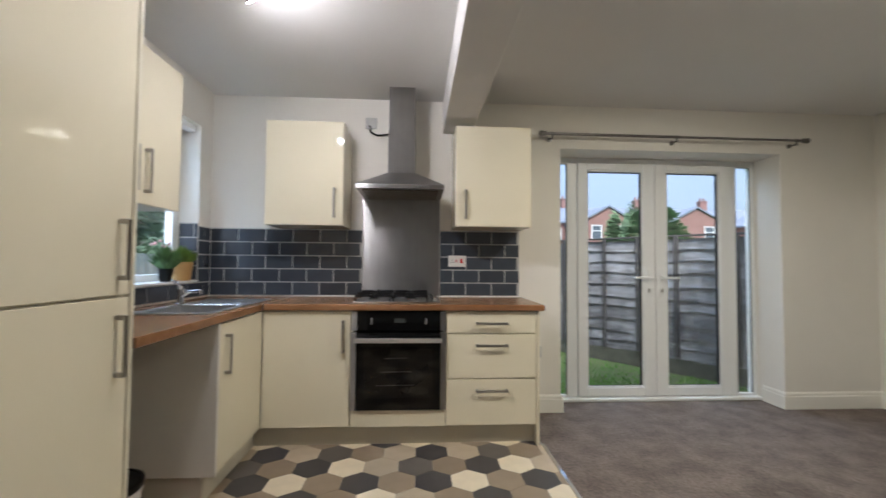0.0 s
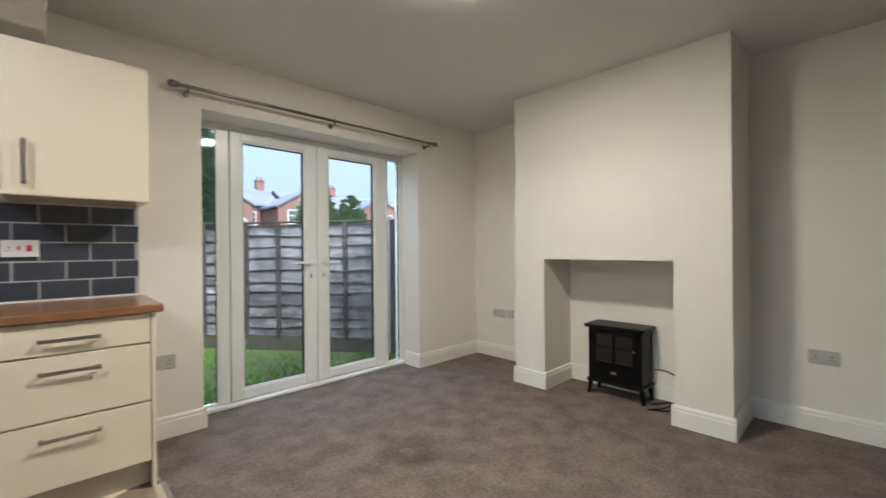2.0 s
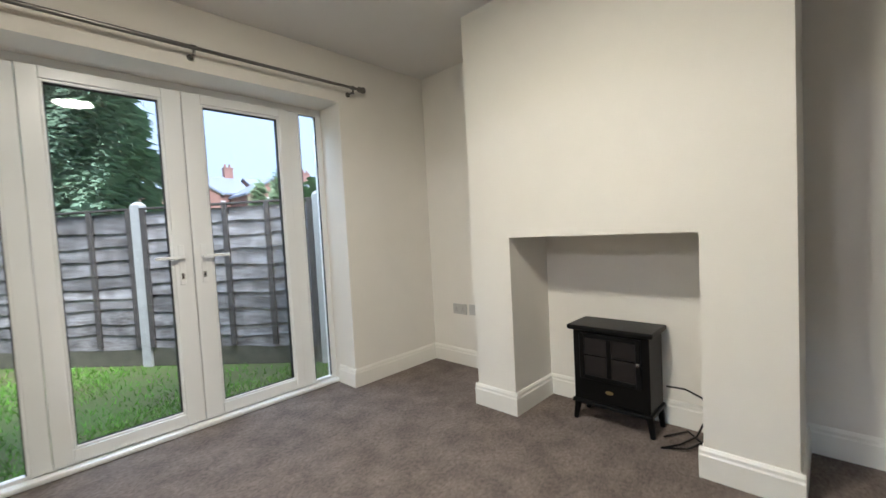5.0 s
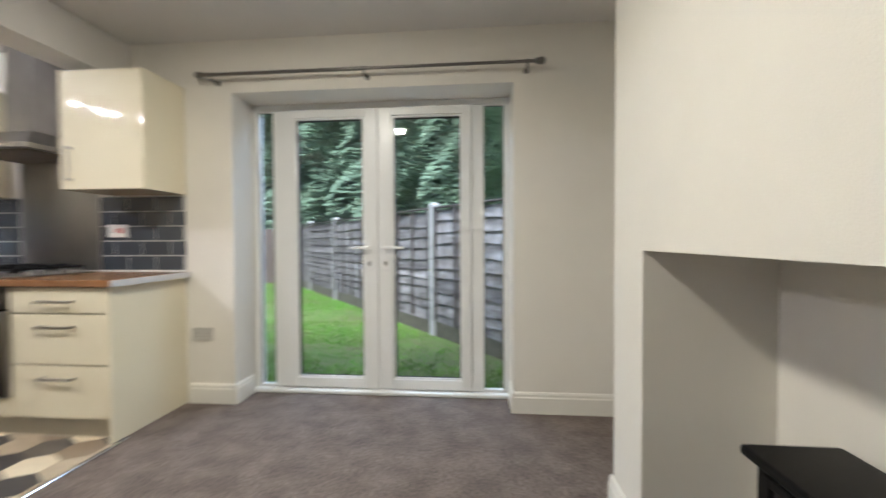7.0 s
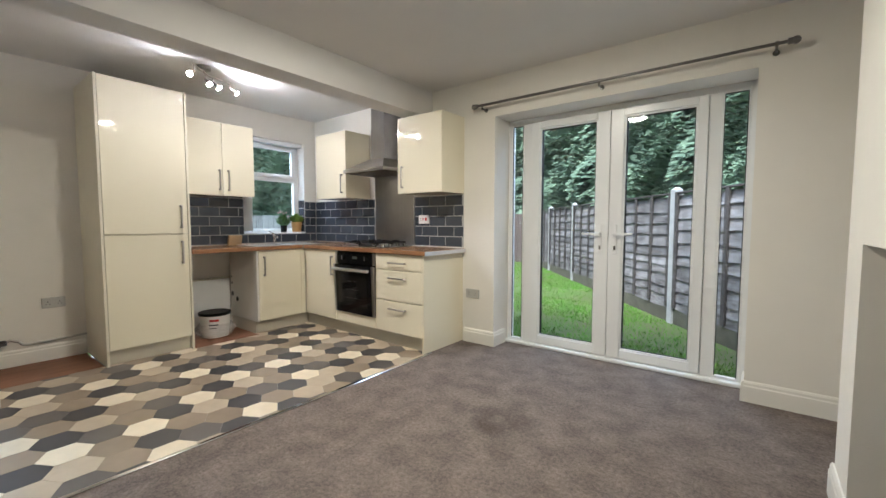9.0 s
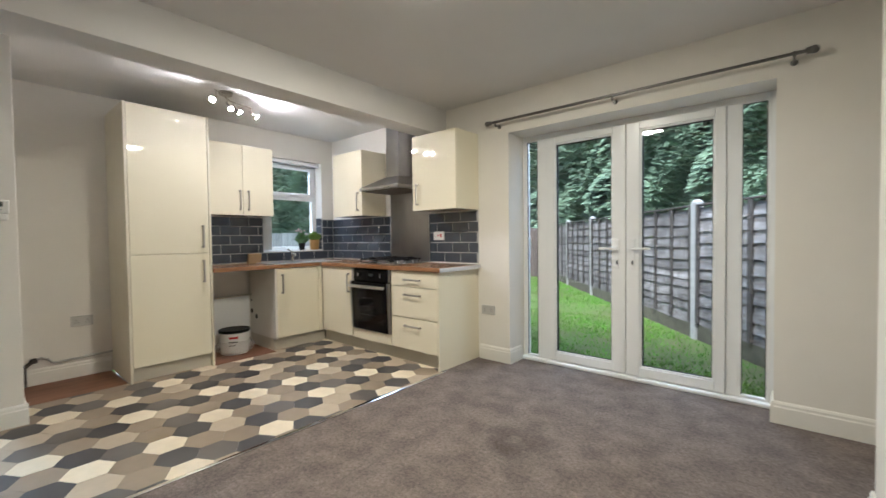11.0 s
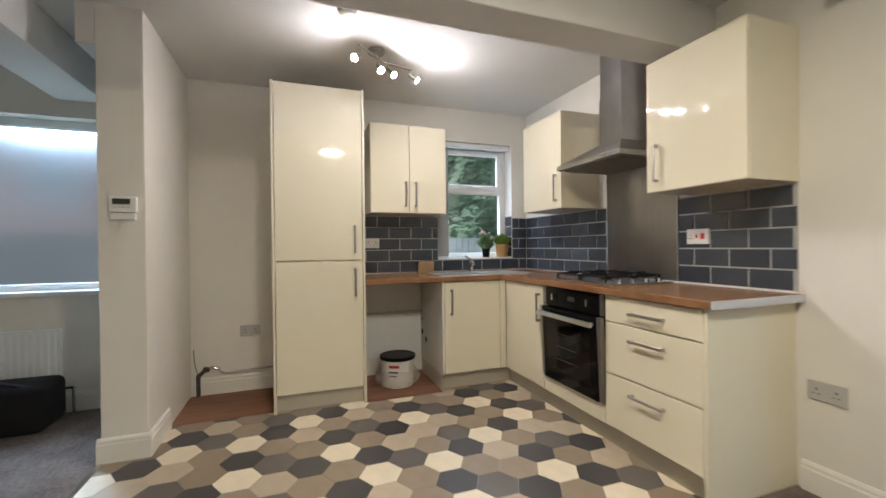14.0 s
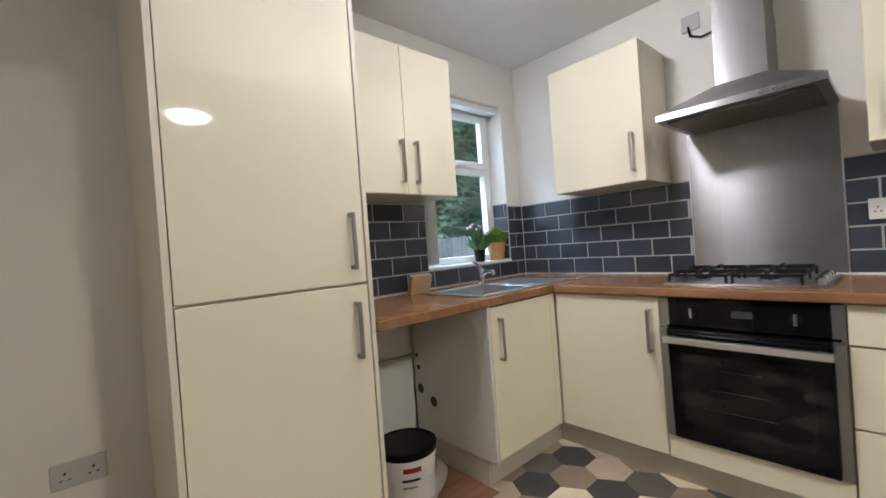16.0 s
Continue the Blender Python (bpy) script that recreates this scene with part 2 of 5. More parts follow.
def prism(bm, outline, x0, x1, axis="x"):
    """An outline of (u, v) drawn out along an axis: x (u=y, v=z), y (u=x, v=z) or z (u=x, v=y)."""
    place = {"x": lambda u, v, w: (w, u, v), "y": lambda u, v, w: (u, w, v), "z": lambda u, v, w: (u, v, w)}[axis]
    a = [bm.verts.new(place(u, v, x0)) for u, v in outline]
    b = [bm.verts.new(place(u, v, x1)) for u, v in outline]
    n = len(outline)
    for i in range(n):
        bm.faces.new((a[i], a[(i + 1) % n], b[(i + 1) % n], b[i]))
    bm.faces.new(a[::-1])
    bm.faces.new(b)
    bmesh.ops.recalc_face_normals(bm, faces=bm.faces[:])
    return bm


def tube(bm, pts, r, seg=8):
    """A bent round bar through the points."""
    for a, b in zip(pts, pts[1:]):
        rod(bm, a, b, r, seg=seg)
    for p in pts[1:-1]:
        bmesh.ops.create_icosphere(bm, subdivisions=1, radius=r * 1.02, matrix=Matrix.Translation(p))
    return bm


def part(name, bm, material_, parent=None, label="", smooth=False):
    me = bpy.data.meshes.new(name)
    bm.to_mesh(me)
    bm.free()
    me.materials.append(material_)
    if smooth:
        me.shade_smooth()
        me.set_sharp_from_angle(angle=radians(35))
    ob = new(name, me)
    if parent is not None:
        ob.parent = parent
    if label:
        ob["label"] = label
    return ob


def thing(name, label, category, group="", at=(0, 0, 0)):
    e = new(name)
    e.empty_display_size = 0.1
    e.location = at
    return tagged(e, label, category, group)


def structure(name, bm, material_, label="", category=""):
    return tagged(part(name, bm, material_), label, category, kind="structure")


# ---- plan, in metres ----
BACK, LEFT, RIGHT, CEILING = 4.52, -0.93, 4.51, 2.45
SOUTH = -1.6
GROUND = -0.12
DOOR_X0, DOOR_X1, DOOR_TOP = 1.79, 3.66, 2.10
WIN_Y0, WIN_Y1, WIN_Z0, WIN_Z1 = 3.56, 4.35, 1.015, 2.143
STUB_X, STUB_Y0, STUB_Y1 = 0.025, 1.32, 1.535
CHIM_X, CHIM_Y0, CHIM_Y1 = 3.99, 2.04, 3.61
FIRE_Y0, FIRE_Y1, FIRE_TOP, FIRE_BACK = 2.358, 3.325, 1.07, 4.42
EDGE_X = 1.47

# ---- structure ----
structure("wall_north", prism(bmesh.new(), [(LEFT - 0.28, 0), (DOOR_X0, 0), (DOOR_X0, DOOR_TOP), (DOOR_X1, DOOR_TOP), (DOOR_X1, 0), (RIGHT + 0.28, 0), (RIGHT + 0.28, CEILING), (LEFT - 0.28, CEILING)], BACK, BACK + 0.338, "y"), WALL, "cream painted plaster wall with a garden door opening", "wall")
structure("wall_west", boxes([(LEFT - 0.204, LEFT, STUB_Y1, WIN_Y0, 0, CEILING), (LEFT - 0.204, LEFT, WIN_Y1, BACK, 0, CEILING), (LEFT - 0.204, LEFT, WIN_Y0, WIN_Y1, 0, WIN_Z0), (LEFT - 0.204, LEFT, WIN_Y0, WIN_Y1, WIN_Z1, CEILING)]), WALL, "white painted plaster wall with the kitchen window", "wall")
structure("wall_east", box(RIGHT, RIGHT + 0.28, SOUTH, BACK, 0, CEILING), WALL, "cream painted plaster wall", "wall")
structure("wall_south", box(LEFT - 0.28, RIGHT + 0.28, SOUTH - 0.2, SOUTH, 0, CEILING), WALL, "cream painted plaster wall", "wall")
structure("wall_stub", box(LEFT - 0.28, STUB_X, STUB_Y0, STUB_Y1, 0, CEILING, 0.004), WALL, "white painted end of a dividing wall", "wall")
HALL_Y0, HALL_Y1, HALL_Z0, HALL_Z1 = -0.3, 1.06, 0.84, 2.08
structure("wall_hall", boxes([(LEFT - 0.28, LEFT, SOUTH, HALL_Y0, 0, CEILING), (LEFT - 0.28, LEFT, HALL_Y1, STUB_Y0, 0, CEILING), (LEFT - 0.28, LEFT, HALL_Y0, HALL_Y1, 0, HALL_Z0), (LEFT - 0.28, LEFT, HALL_Y0, HALL_Y1, HALL_Z1, CEILING)]), WALL, "painted wall with a frosted window", "wall")
structure("chimney_breast", prism(bmesh.new(), [(CHIM_Y0, 0), (FIRE_Y0, 0), (FIRE_Y0, FIRE_TOP), (FIRE_Y1, FIRE_TOP), (FIRE_Y1, 0), (CHIM_Y1, 0), (CHIM_Y1, CEILING), (CHIM_Y0, CEILING)], CHIM_X, RIGHT, "x"), WALL, "cream painted chimney breast with an open recess", "chimney breast")
structure("wall_recess", box(FIRE_BACK, RIGHT, FIRE_Y0, FIRE_Y1, 0, FIRE_TOP), WALL, "painted back of the fireplace recess", "wall")
structure("ceiling", box(LEFT - 0.28, RIGHT + 0.28, SOUTH - 0.2, BACK + 0.36, CEILING, CEILING + 0.12), CEIL, "white painted ceiling", "ceiling")
structure("ceiling_beam", box(0.838, 1.065, SOUTH, BACK, 2.195, CEILING, 0.004), CEIL, "white boxed-in ceiling beam", "beam")
structure("floor", prism(bmesh.new(), [(EDGE_X, SOUTH), (RIGHT, SOUTH), (RIGHT, BACK + 0.24), (1.4455, BACK + 0.24), (1.4455, 3.957), (EDGE_X, 3.957)], -0.1, 0.0, "z"), CARPET, "grey-brown short pile carpet with worn patches", "carpet")
structure("floor_hall", box(LEFT, EDGE_X, SOUTH, STUB_Y0, -0.1, 0.0), CARPET, "grey-brown short pile carpet", "carpet")
structure("floor_slab", box(LEFT - 0.28, RIGHT + 0.28, SOUTH - 0.2, BACK + 0.358, -0.3, -0.101), CONCRETE, "concrete slab under the floor", "floor")
structure("floor_units", box(LEFT, 1.4445, 3.378, BACK, -0.1, -0.002), BOARD, "bare boards under the kitchen units", "floor")
structure("ground", box(-400, 400, -400, 800, GROUND - 0.3, GROUND), SOIL, "patchy lawn and ground outside", "ground")


def skirting(name, runs):
    """Skirting boards along runs of (x0, y0, x1, y1), with the board on the left of each run."""
    bm = bmesh.new()
    for x0, y0, x1, y1 in runs:
        d = Vector((x1 - x0, y1 - y0, 0))
        n = Vector((-d.y, d.x, 0)).normalized()
        prof = [(0, 0), (0.017, 0), (0.017, 0.100), (0.013, 0.108), (0.013, 0.122), (0.006, 0.135), (0, 0.135)]
        e = d.normalized() * 0.0
        rings = []
        for p in (Vector((x0, y0, 0)) - e, Vector((x1, y1, 0)) + e):
            rings.append([bm.verts.new(p + n * u + Vector((0, 0, v))) for u, v in prof])
        k = len(prof)
        for i in range(k):
            bm.faces.new((rings[0][i], rings[0][(i + 1) % k], rings[1][(i + 1) % k], rings[1][i]))
        bm.faces.new(rings[0][::-1])
        bm.faces.new(rings[1])
    bmesh.ops.recalc_face_normals(bm, faces=bm.faces[:])
    return structure(name, bm, TRIM, "cream gloss painted skirting board", "skirting")


S = 0.017
for _run in [(DOOR_X0, BACK, 1.465, BACK), (DOOR_X0, BACK + 0.20, DOOR_X0, BACK - S), (RIGHT - S, BACK, DOOR_X1, BACK), (DOOR_X1, BACK - S, DOOR_X1, BACK + 0.20),
                              (RIGHT, CHIM_Y1, RIGHT, BACK), (CHIM_X, CHIM_Y1, RIGHT - S, CHIM_Y1), (CHIM_X, FIRE_Y1 - S, CHIM_X, CHIM_Y1 + S), (FIRE_BACK - S, FIRE_Y1, CHIM_X, FIRE_Y1), (FIRE_BACK, FIRE_Y0, FIRE_BACK, FIRE_Y1),
                              (CHIM_X, FIRE_Y0, FIRE_BACK - S, FIRE_Y0), (CHIM_X, CHIM_Y0 - S, CHIM_X, FIRE_Y0 + S), (RIGHT - S, CHIM_Y0, CHIM_X, CHIM_Y0), (RIGHT, SOUTH, RIGHT, CHIM_Y0)]:
    skirting("baseboard_dining", [_run])
skirting("baseboard_stub", [(STUB_X, STUB_Y1 + S, STUB_X, STUB_Y0 - S), (-0.34, STUB_Y1, STUB_X, STUB_Y1), (STUB_X, STUB_Y0, LEFT + S, STUB_Y0), (LEFT, STUB_Y0, LEFT, SOUTH)])

# ---- kitchen ----


def front(name, x0, x1, z0, z1, parent, hx=None, hz=None, upright=True, length=0.19):
    """A gloss slab door or drawer front with softened edges, and its handle."""
    f = part(name, box(x0 + 0.0015, x1 - 0.0015, -0.019, 0, z0 + 0.0015, z1 - 0.0015, 0.0025), CREAM, parent)
    if hx is not None:
        h = length / 2
        cx, cz, y = hx, hz, -0.019
        if upright:
            d = [(cx - 0.008, cx + 0.008, y - 0.034, y - 0.026, cz - h, cz + h), (cx - 0.007, cx + 0.007, y - 0.027, y, cz - h, cz - h + 0.016), (cx - 0.007, cx + 0.007, y - 0.027, y, cz + h - 0.016, cz + h)]
        else:
            d = [(cx - h, cx + h, y - 0.034, y - 0.026, cz - 0.008, cz + 0.008), (cx - h, cx - h + 0.016, y - 0.027, y, cz - 0.007, cz + 0.007), (cx + h - 0.016, cx + h, y - 0.027, y, cz - 0.007, cz + 0.007)]
        part("handle", boxes(d, 0.0025, 1), NICKEL, f, "satin nickel bar handle")
    return f


FRONT_Y = 3.955
LEG_X = -0.325
TOWER_X = -0.332
TOP_Z = 0.862
PL = 0.13

# drawer unit beside the oven
u = thing("drawer_unit", "cream gloss three-drawer base unit with bar handles", "cabinet", at=(0.838, FRONT_Y, 0))
part("body", box(0.002, 0.588, 0.0, 0.55, PL, TOP_Z), CREAM_EDGE, u)
for z0, z1 in ((PL + 0.005, 0.427), (0.432, 0.712), (0.717, TOP_Z - 0.004)):
    front("drawer", 0.002, 0.586, z0, z1, u, 0.294, z1 - 0.070 if z1 - z0 > 0.2 else (z0 + z1) / 2 - 0.006, False, 0.205)
part("end_panel", box(0.588, 0.606, -0.021, 0.565, 0.0, TOP_Z, 0.0015, 1), CREAM, u, "cream gloss end panel")

# oven and its housing
u = thing("oven_housing", "cream base housing round the built-in oven", "cabinet", at=(0.238, FRONT_Y, 0))
part("body", boxes([(0.0, 0.014, 0, 0.55, PL, TOP_Z), (0.586, 0.6, 0, 0.55, PL, TOP_Z), (0.014, 0.586, 0, 0.55, PL, PL + 0.1)]), CREAM_EDGE, u)
part("panel", box(0.002, 0.598, -0.019, 0, PL + 0.004, 0.236, 0.002), CREAM, u, "cream gloss filler panel")
o = thing("oven", "black glass built-in electric oven with steel trim", "oven", at=(0.238, FRONT_Y, 0))
part("body", box(0.016, 0.584, 0.001, 0.53, 0.24, TOP_Z - 0.004), BLACK, o)
part("control_panel", box(0.002, 0.598, -0.022, 0.0, 0.735, TOP_Z - 0.004, 0.002), BLACK_GLASS, o, "black glass control panel")
part("side_trim", box(0.002, 0.036, -0.0235, -0.0225, 0.735, TOP_Z - 0.006), STEEL, o)
part("side_trim", box(0.564, 0.598, -0.0235, -0.0225, 0.735, TOP_Z - 0.006), STEEL, o)
d = part("oven_door", box(0.036, 0.564, -0.036, 0.0, 0.242, 0.728, 0.003), BLACK_GLASS, o, "black glass drop-down oven door, slightly open")
AJAR = pose(0, 0, 0.242, 2.6, 0, 0) @ Matrix.Translation((0, 0, -0.242))
d.matrix_local = AJAR
part("inner_window", box(0.085, 0.515, -0.038, -0.0365, 0.32, 0.63, 0.0), material("oven_window", (0.010, 0.009, 0.008), 0.06, grain=0.2, scale=6, spec=0.3), d, "dark oven window")
for k in range(3):
    part("rack", tube(bmesh.new(), [(0.16 + 0.03 * k, -0.0385, 0.40 + 0.085 * k), (0.40 - 0.02 * k, -0.0385, 0.402 + 0.085 * k)], 0.0008, 6), POLE, d)
part("door_handle", boxes([(0.03, 0.57, -0.082, -0.06, 0.675, 0.703), (0.05, 0.075, -0.064, -0.036, 0.68, 0.698), (0.525, 0.55, -0.064, -0.036, 0.68, 0.698)], 0.004, 2), ALU, d, "flat pale aluminium door handle")
part("side_trim", box(0.002, 0.034, -0.03, 0.0, 0.242, 0.728, 0.002), STEEL, o, "brushed steel side trim").matrix_local = AJAR
part("side_trim", box(0.566, 0.598, -0.03, 0.0, 0.242, 0.728, 0.002), STEEL, o, "brushed steel side trim").matrix_local = AJAR
for kx in (0.13, 0.47):
    k = part("knob", rod(bmesh.new(), (kx, -0.022, 0.797), (kx, -0.034, 0.797), 0.021, 0.019, 20), BLACK, o, "round black knob", True)
    part("grip", box(kx - 0.006, kx + 0.006, -0.046, -0.034, 0.776, 0.818, 0.003), CHROME, k)
part("display", box(0.27, 0.34, -0.0232, -0.0225, 0.785, 0.812), material("oven_display", (0.05, 0.055, 0.05), 0.15), o)

# corner base door
u = thing("corner_base_unit", "cream gloss corner base cupboard with one door", "cabinet", at=(-0.355, FRONT_Y, 0))
part("body", box(0.0, 0.59, 0.0, 0.55, PL, TOP_Z), CREAM_EDGE, u)
front("door", 0.053, 0.59, PL + 0.005, TOP_Z - 0.006, u, 0.545, 0.70, True, 0.2)

# sink base unit on the window wall
u = thing("sink_base_unit", "cream gloss sink base unit with one door", "cabinet", at=(LEG_X, 3.395, 0))
u.rotation_euler = (0, 0, radians(90))
part("plinth_return", box(-0.012, 0.0, 0.045, 0.57, 0.0, PL - 0.003), PLINTH, u)
part("side_panel", box(-0.018, 0.0, -0.019, 0.57, PL - 0.002, TOP_Z, 0.0015, 1), material("panel_grey_white", (0.72, 0.69, 0.62), 0.5, grain=0.06, scale=8), u, "pale chipboard side panel with cut-outs")
part("body", box(0.001, 0.55, 0.0, 0.57, PL, 0.70), CREAM_EDGE, u)
front("door", 0.002, 0.486, PL + 0.005, TOP_Z - 0.006, u, 0.055, 0.70, True, 0.2)
part("corner_post", box(0.489, 0.538, -0.016, 0, PL + 0.005, TOP_Z - 0.006, 0.002), CREAM, u)
for ly, lz, lr in ((0.24, 0.332, 0.027), (0.347, 0.383, 0.026), (0.354, 0.50, 0.014), (0.362, 0.568, 0.011)):
    part("pipe_hole", rod(bmesh.new(), (-0.0195, ly + 0.175, lz - 0.01), (-0.0185, ly + 0.175, lz - 0.01), lr, seg=18), DARK, u, "dark round pipe hole")

# plinths
u = thing("plinth", "greyish cream kick plinth under the base units", "plinth", "kick plinths")
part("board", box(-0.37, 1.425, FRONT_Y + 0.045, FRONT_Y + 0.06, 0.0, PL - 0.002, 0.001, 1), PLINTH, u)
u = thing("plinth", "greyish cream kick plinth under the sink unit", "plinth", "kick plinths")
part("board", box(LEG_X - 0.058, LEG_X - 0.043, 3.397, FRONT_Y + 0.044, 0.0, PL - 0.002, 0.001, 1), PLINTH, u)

# tall integrated fridge unit
u = thing("fridge_tower", "tall cream gloss integrated fridge-freezer cupboard", "cabinet", at=(TOWER_X, 2.153, 0))
u.rotation_euler = (0, 0, radians(90))
TW = 0.632
TT = 2.285
part("side_panel", box(0.0, 0.018, -0.022, 0.615, 0.0, TT, 0.0015, 1), CREAM_EDGE, u, "matt cream side panel")
part("side_panel", box(TW - 0.018, TW, -0.022, 0.615, 0.0, TT, 0.0015, 1), CREAM_EDGE, u, "matt cream side panel")
part("body", box(0.02, TW - 0.02, 0.0, 0.61, 0.12, TT - 0.002), CREAM_EDGE, u)
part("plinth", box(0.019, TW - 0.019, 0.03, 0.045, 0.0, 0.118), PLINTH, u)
front("lower_door", 0.02, TW - 0.02, 0.125, 1.044, u, TW - 0.075, 0.887, True, 0.2)
front("upper_door", 0.02, TW - 0.02, 1.049, TT - 0.004, u, TW - 0.075, 1.199, True, 0.2)

# worktop with mitred corner joint, one run along each wall
wt = thing("worktop", "oak block laminate worktop with rounded front edge", "worktop")

WT0, WT1 = 0.863, 0.901
part("run_back", box(-0.298, 1.474, 3.912, BACK - 0.001, WT0, WT1, 0.006), OAK, wt)
part("run_window", boxes([(LEFT + 0.001, -0.300, 2.787, 3.395, WT0, WT1), (LEFT + 0.001, -0.76, 3.395, 4.23, WT0, WT1), (-0.37, -0.300, 3.395, 4.23, WT0, WT1), (LEFT + 0.001, -0.300, 4.23, BACK - 0.001, WT0, WT1)], 0.003), OAK, wt)
part("end_cap", box(1.474, 1.477, 3.916, BACK - 0.002, WT0 + 0.001, WT1 - 0.001), material("pale_edge_strip", (0.62, 0.63, 0.65), 0.3, grain=0.05), wt, "pale metal end strip")
part("joint_strip", box(-0.304, -0.296, 3.904, BACK - 0.02, WT0 - 0.001, WT1 + 0.0015), STEEL, wt, "steel joint strip")

# sink with drainer and tap
sk = thing("sink", "stainless steel inset sink with drainer and chrome tap", "sink", at=(-0.56, 3.40, WT1))
bm = boxes([(-0.215, 0.205, 0.0, 0.04, 0.0, 0.006), (-0.215, -0.17, 0.04, 0.42, 0.0, 0.006), (0.16, 0.205, 0.04, 0.42, 0.0, 0.006), (-0.215, 0.205, 0.42, 0.84, 0.0, 0.006)], 0.002, 1)
part("rim", bm, SINK_STEEL, sk)
part("bowl", boxes([(-0.172, -0.166, 0.038, 0.422, -0.15, 0.001), (0.156, 0.162, 0.038, 0.422, -0.15, 0.001), (-0.172, 0.162, 0.036, 0.042, -0.15, 0.001), (-0.172, 0.162, 0.418, 0.424, -0.15, 0.001), (-0.172, 0.162, 0.036, 0.424, -0.156, -0.15)]), SINK_STEEL, sk)
for k in range(6):
    part("drainer_rib", box(-0.15 + k * 0.055, -0.135 + k * 0.055, 0.47, 0.79, 0.006, 0.009, 0.0015, 1), SINK_STEEL, sk)
tp = part("tap", lathe(bmesh.new(), [(0.026, 0.006), (0.026, 0.012), (0.019, 0.02), (0.018, 0.085), (0.021, 0.10), (0.014, 0.115)], 20, (-0.18, 0.42, 0)), CHROME, sk, "chrome mixer tap", True)
part("spout", tube(bmesh.new(), [(-0.18, 0.42, 0.05), (-0.12, 0.40, 0.085), (-0.05, 0.38, 0.09), (-0.04, 0.377, 0.075)], 0.011, 10), CHROME, tp, "", True)
part("lever", tube(bmesh.new(), [(-0.18, 0.42, 0.112), (-0.185, 0.36, 0.15)], 0.007, 8), CHROME, tp, "", True)
b = thing("chopping_block", "small plain wooden block standing by the sink", "board", at=(-0.83, 3.36, WT1))
part("board", prism(bmesh.new(), [(-0.03, 0), (0.0, 0), (0.03, 0.10), (0.0, 0.11)], -0.02, 0.12, "y"), material("pale_wood", (0.42, 0.29, 0.15), 0.6, grain=0.2, scale=30), b)

# gas hob
hb = thing("gas_hob", "four-burner stainless steel gas hob with black pan supports", "hob", at=(0.225, 4.03, WT1))
hb.scale = (1.0, 0.94, 1.0)
part("plate", box(0.0, 0.58, 0.0, 0.50, 0.0, 0.008, 0.003), STEEL, hb)
for bx, by, br in ((0.13, 0.13, 0.036), (0.13, 0.37, 0.045), (0.38, 0.13, 0.045), (0.38, 0.37, 0.036)):
    c = part("burner", lathe(bmesh.new(), [(br, 0.008), (br, 0.02), (br * 0.8, 0.024)], 20, (bx, by, 0)), CHROME, hb, "burner ring", True)
    part("burner_cap", lathe(bmesh.new(), [(br * 0.78, 0.0245), (br * 0.78, 0.032), (br * 0.6, 0.035)], 20, (bx, by, 0)), IRON, c, "black burner cap", True)
for gx in (0.015, 0.262):
    bars = []
    w, h0, h1 = 0.235, 0.042, 0.055
    bars += [(gx, gx + w, 0.02, 0.027, h0 - 0.006, h1 - 0.006), (gx, gx + w, 0.247, 0.254, h0 - 0.006, h1 - 0.006), (gx, gx + w, 0.473, 0.48, h0 - 0.006, h1 - 0.006), (gx, gx + 0.007, 0.02, 0.48, h0 - 0.006, h1 - 0.006), (gx + w - 0.007, gx + w, 0.02, 0.48, h0 - 0.006, h1 - 0.006)]
    for cy in (0.13, 0.37):
        cx = gx + w / 2
        bars += [(gx, cx - 0.025, cy - 0.005, cy + 0.005, h0, h1 + 0.006), (cx + 0.025, gx + w, cy - 0.005, cy + 0.005, h0, h1 + 0.006), (cx - 0.005, cx + 0.005, cy - 0.1, cy - 0.025, h0, h1 + 0.006), (cx - 0.005, cx + 0.005, cy + 0.025, cy + 0.1, h0, h1 + 0.006)]
    for lx in (gx, gx + w - 0.01):
        for ly in (0.02, 0.245, 0.47):
            bars.append((lx, lx + 0.01, ly, ly + 0.01, 0.008, h0))
    part("pan_support", boxes(bars, 0.0015, 1), IRON, hb, "black cast-iron pan support")
for k in range(4):
    part("knob", lathe(bmesh.new(), [(0.02, 0.008), (0.018, 0.03), (0.014, 0.033)], 18, (0.54, 0.08 + k * 0.11, 0)), CHROME, hb, "round steel hob knob", True)

# splashback panel and cooker hood
sp = thing("splashback", "brushed stainless steel splashback panel behind the hob", "splashback")
part("panel", box(0.222, 0.824, BACK - 0.012, BACK - 0.001, WT1 + 0.001, 1.69), STEEL, sp)
for ex in (0.2215, 0.8185):
    part("edge_trim", box(ex, ex + 0.006, BACK - 0.0145, BACK - 0.0125, WT1 + 0.001, 1.66, 0.0008, 1), SINK_STEEL, sp, "bright folded steel edge")
hd = thing("cooker_hood", "stainless steel chimney cooker hood", "cooker hood", at=(0.527, BACK, 0))
bm = bmesh.new()
lo = [(-0.298, -0.46), (0.298, -0.46), (0.298, -0.001), (-0.298, -0.001)]
hi = [(-0.1, -0.26), (0.1, -0.26), (0.1, -0.001), (-0.1, -0.001)]
levels = [[bm.verts.new((x, y, z)) for x, y in ring] for ring, z in ((lo, 1.665), (lo, 1.695), (hi, 1.815))]
for a, b2 in zip(levels, levels[1:]):
    for i in range(4):
        bm.faces.new((a[i], a[(i + 1) % 4], b2[(i + 1) % 4], b2[i]))
bm.faces.new(levels[0][::-1])
bm.faces.new(levels[2])
part("canopy", bm, STEEL, hd)
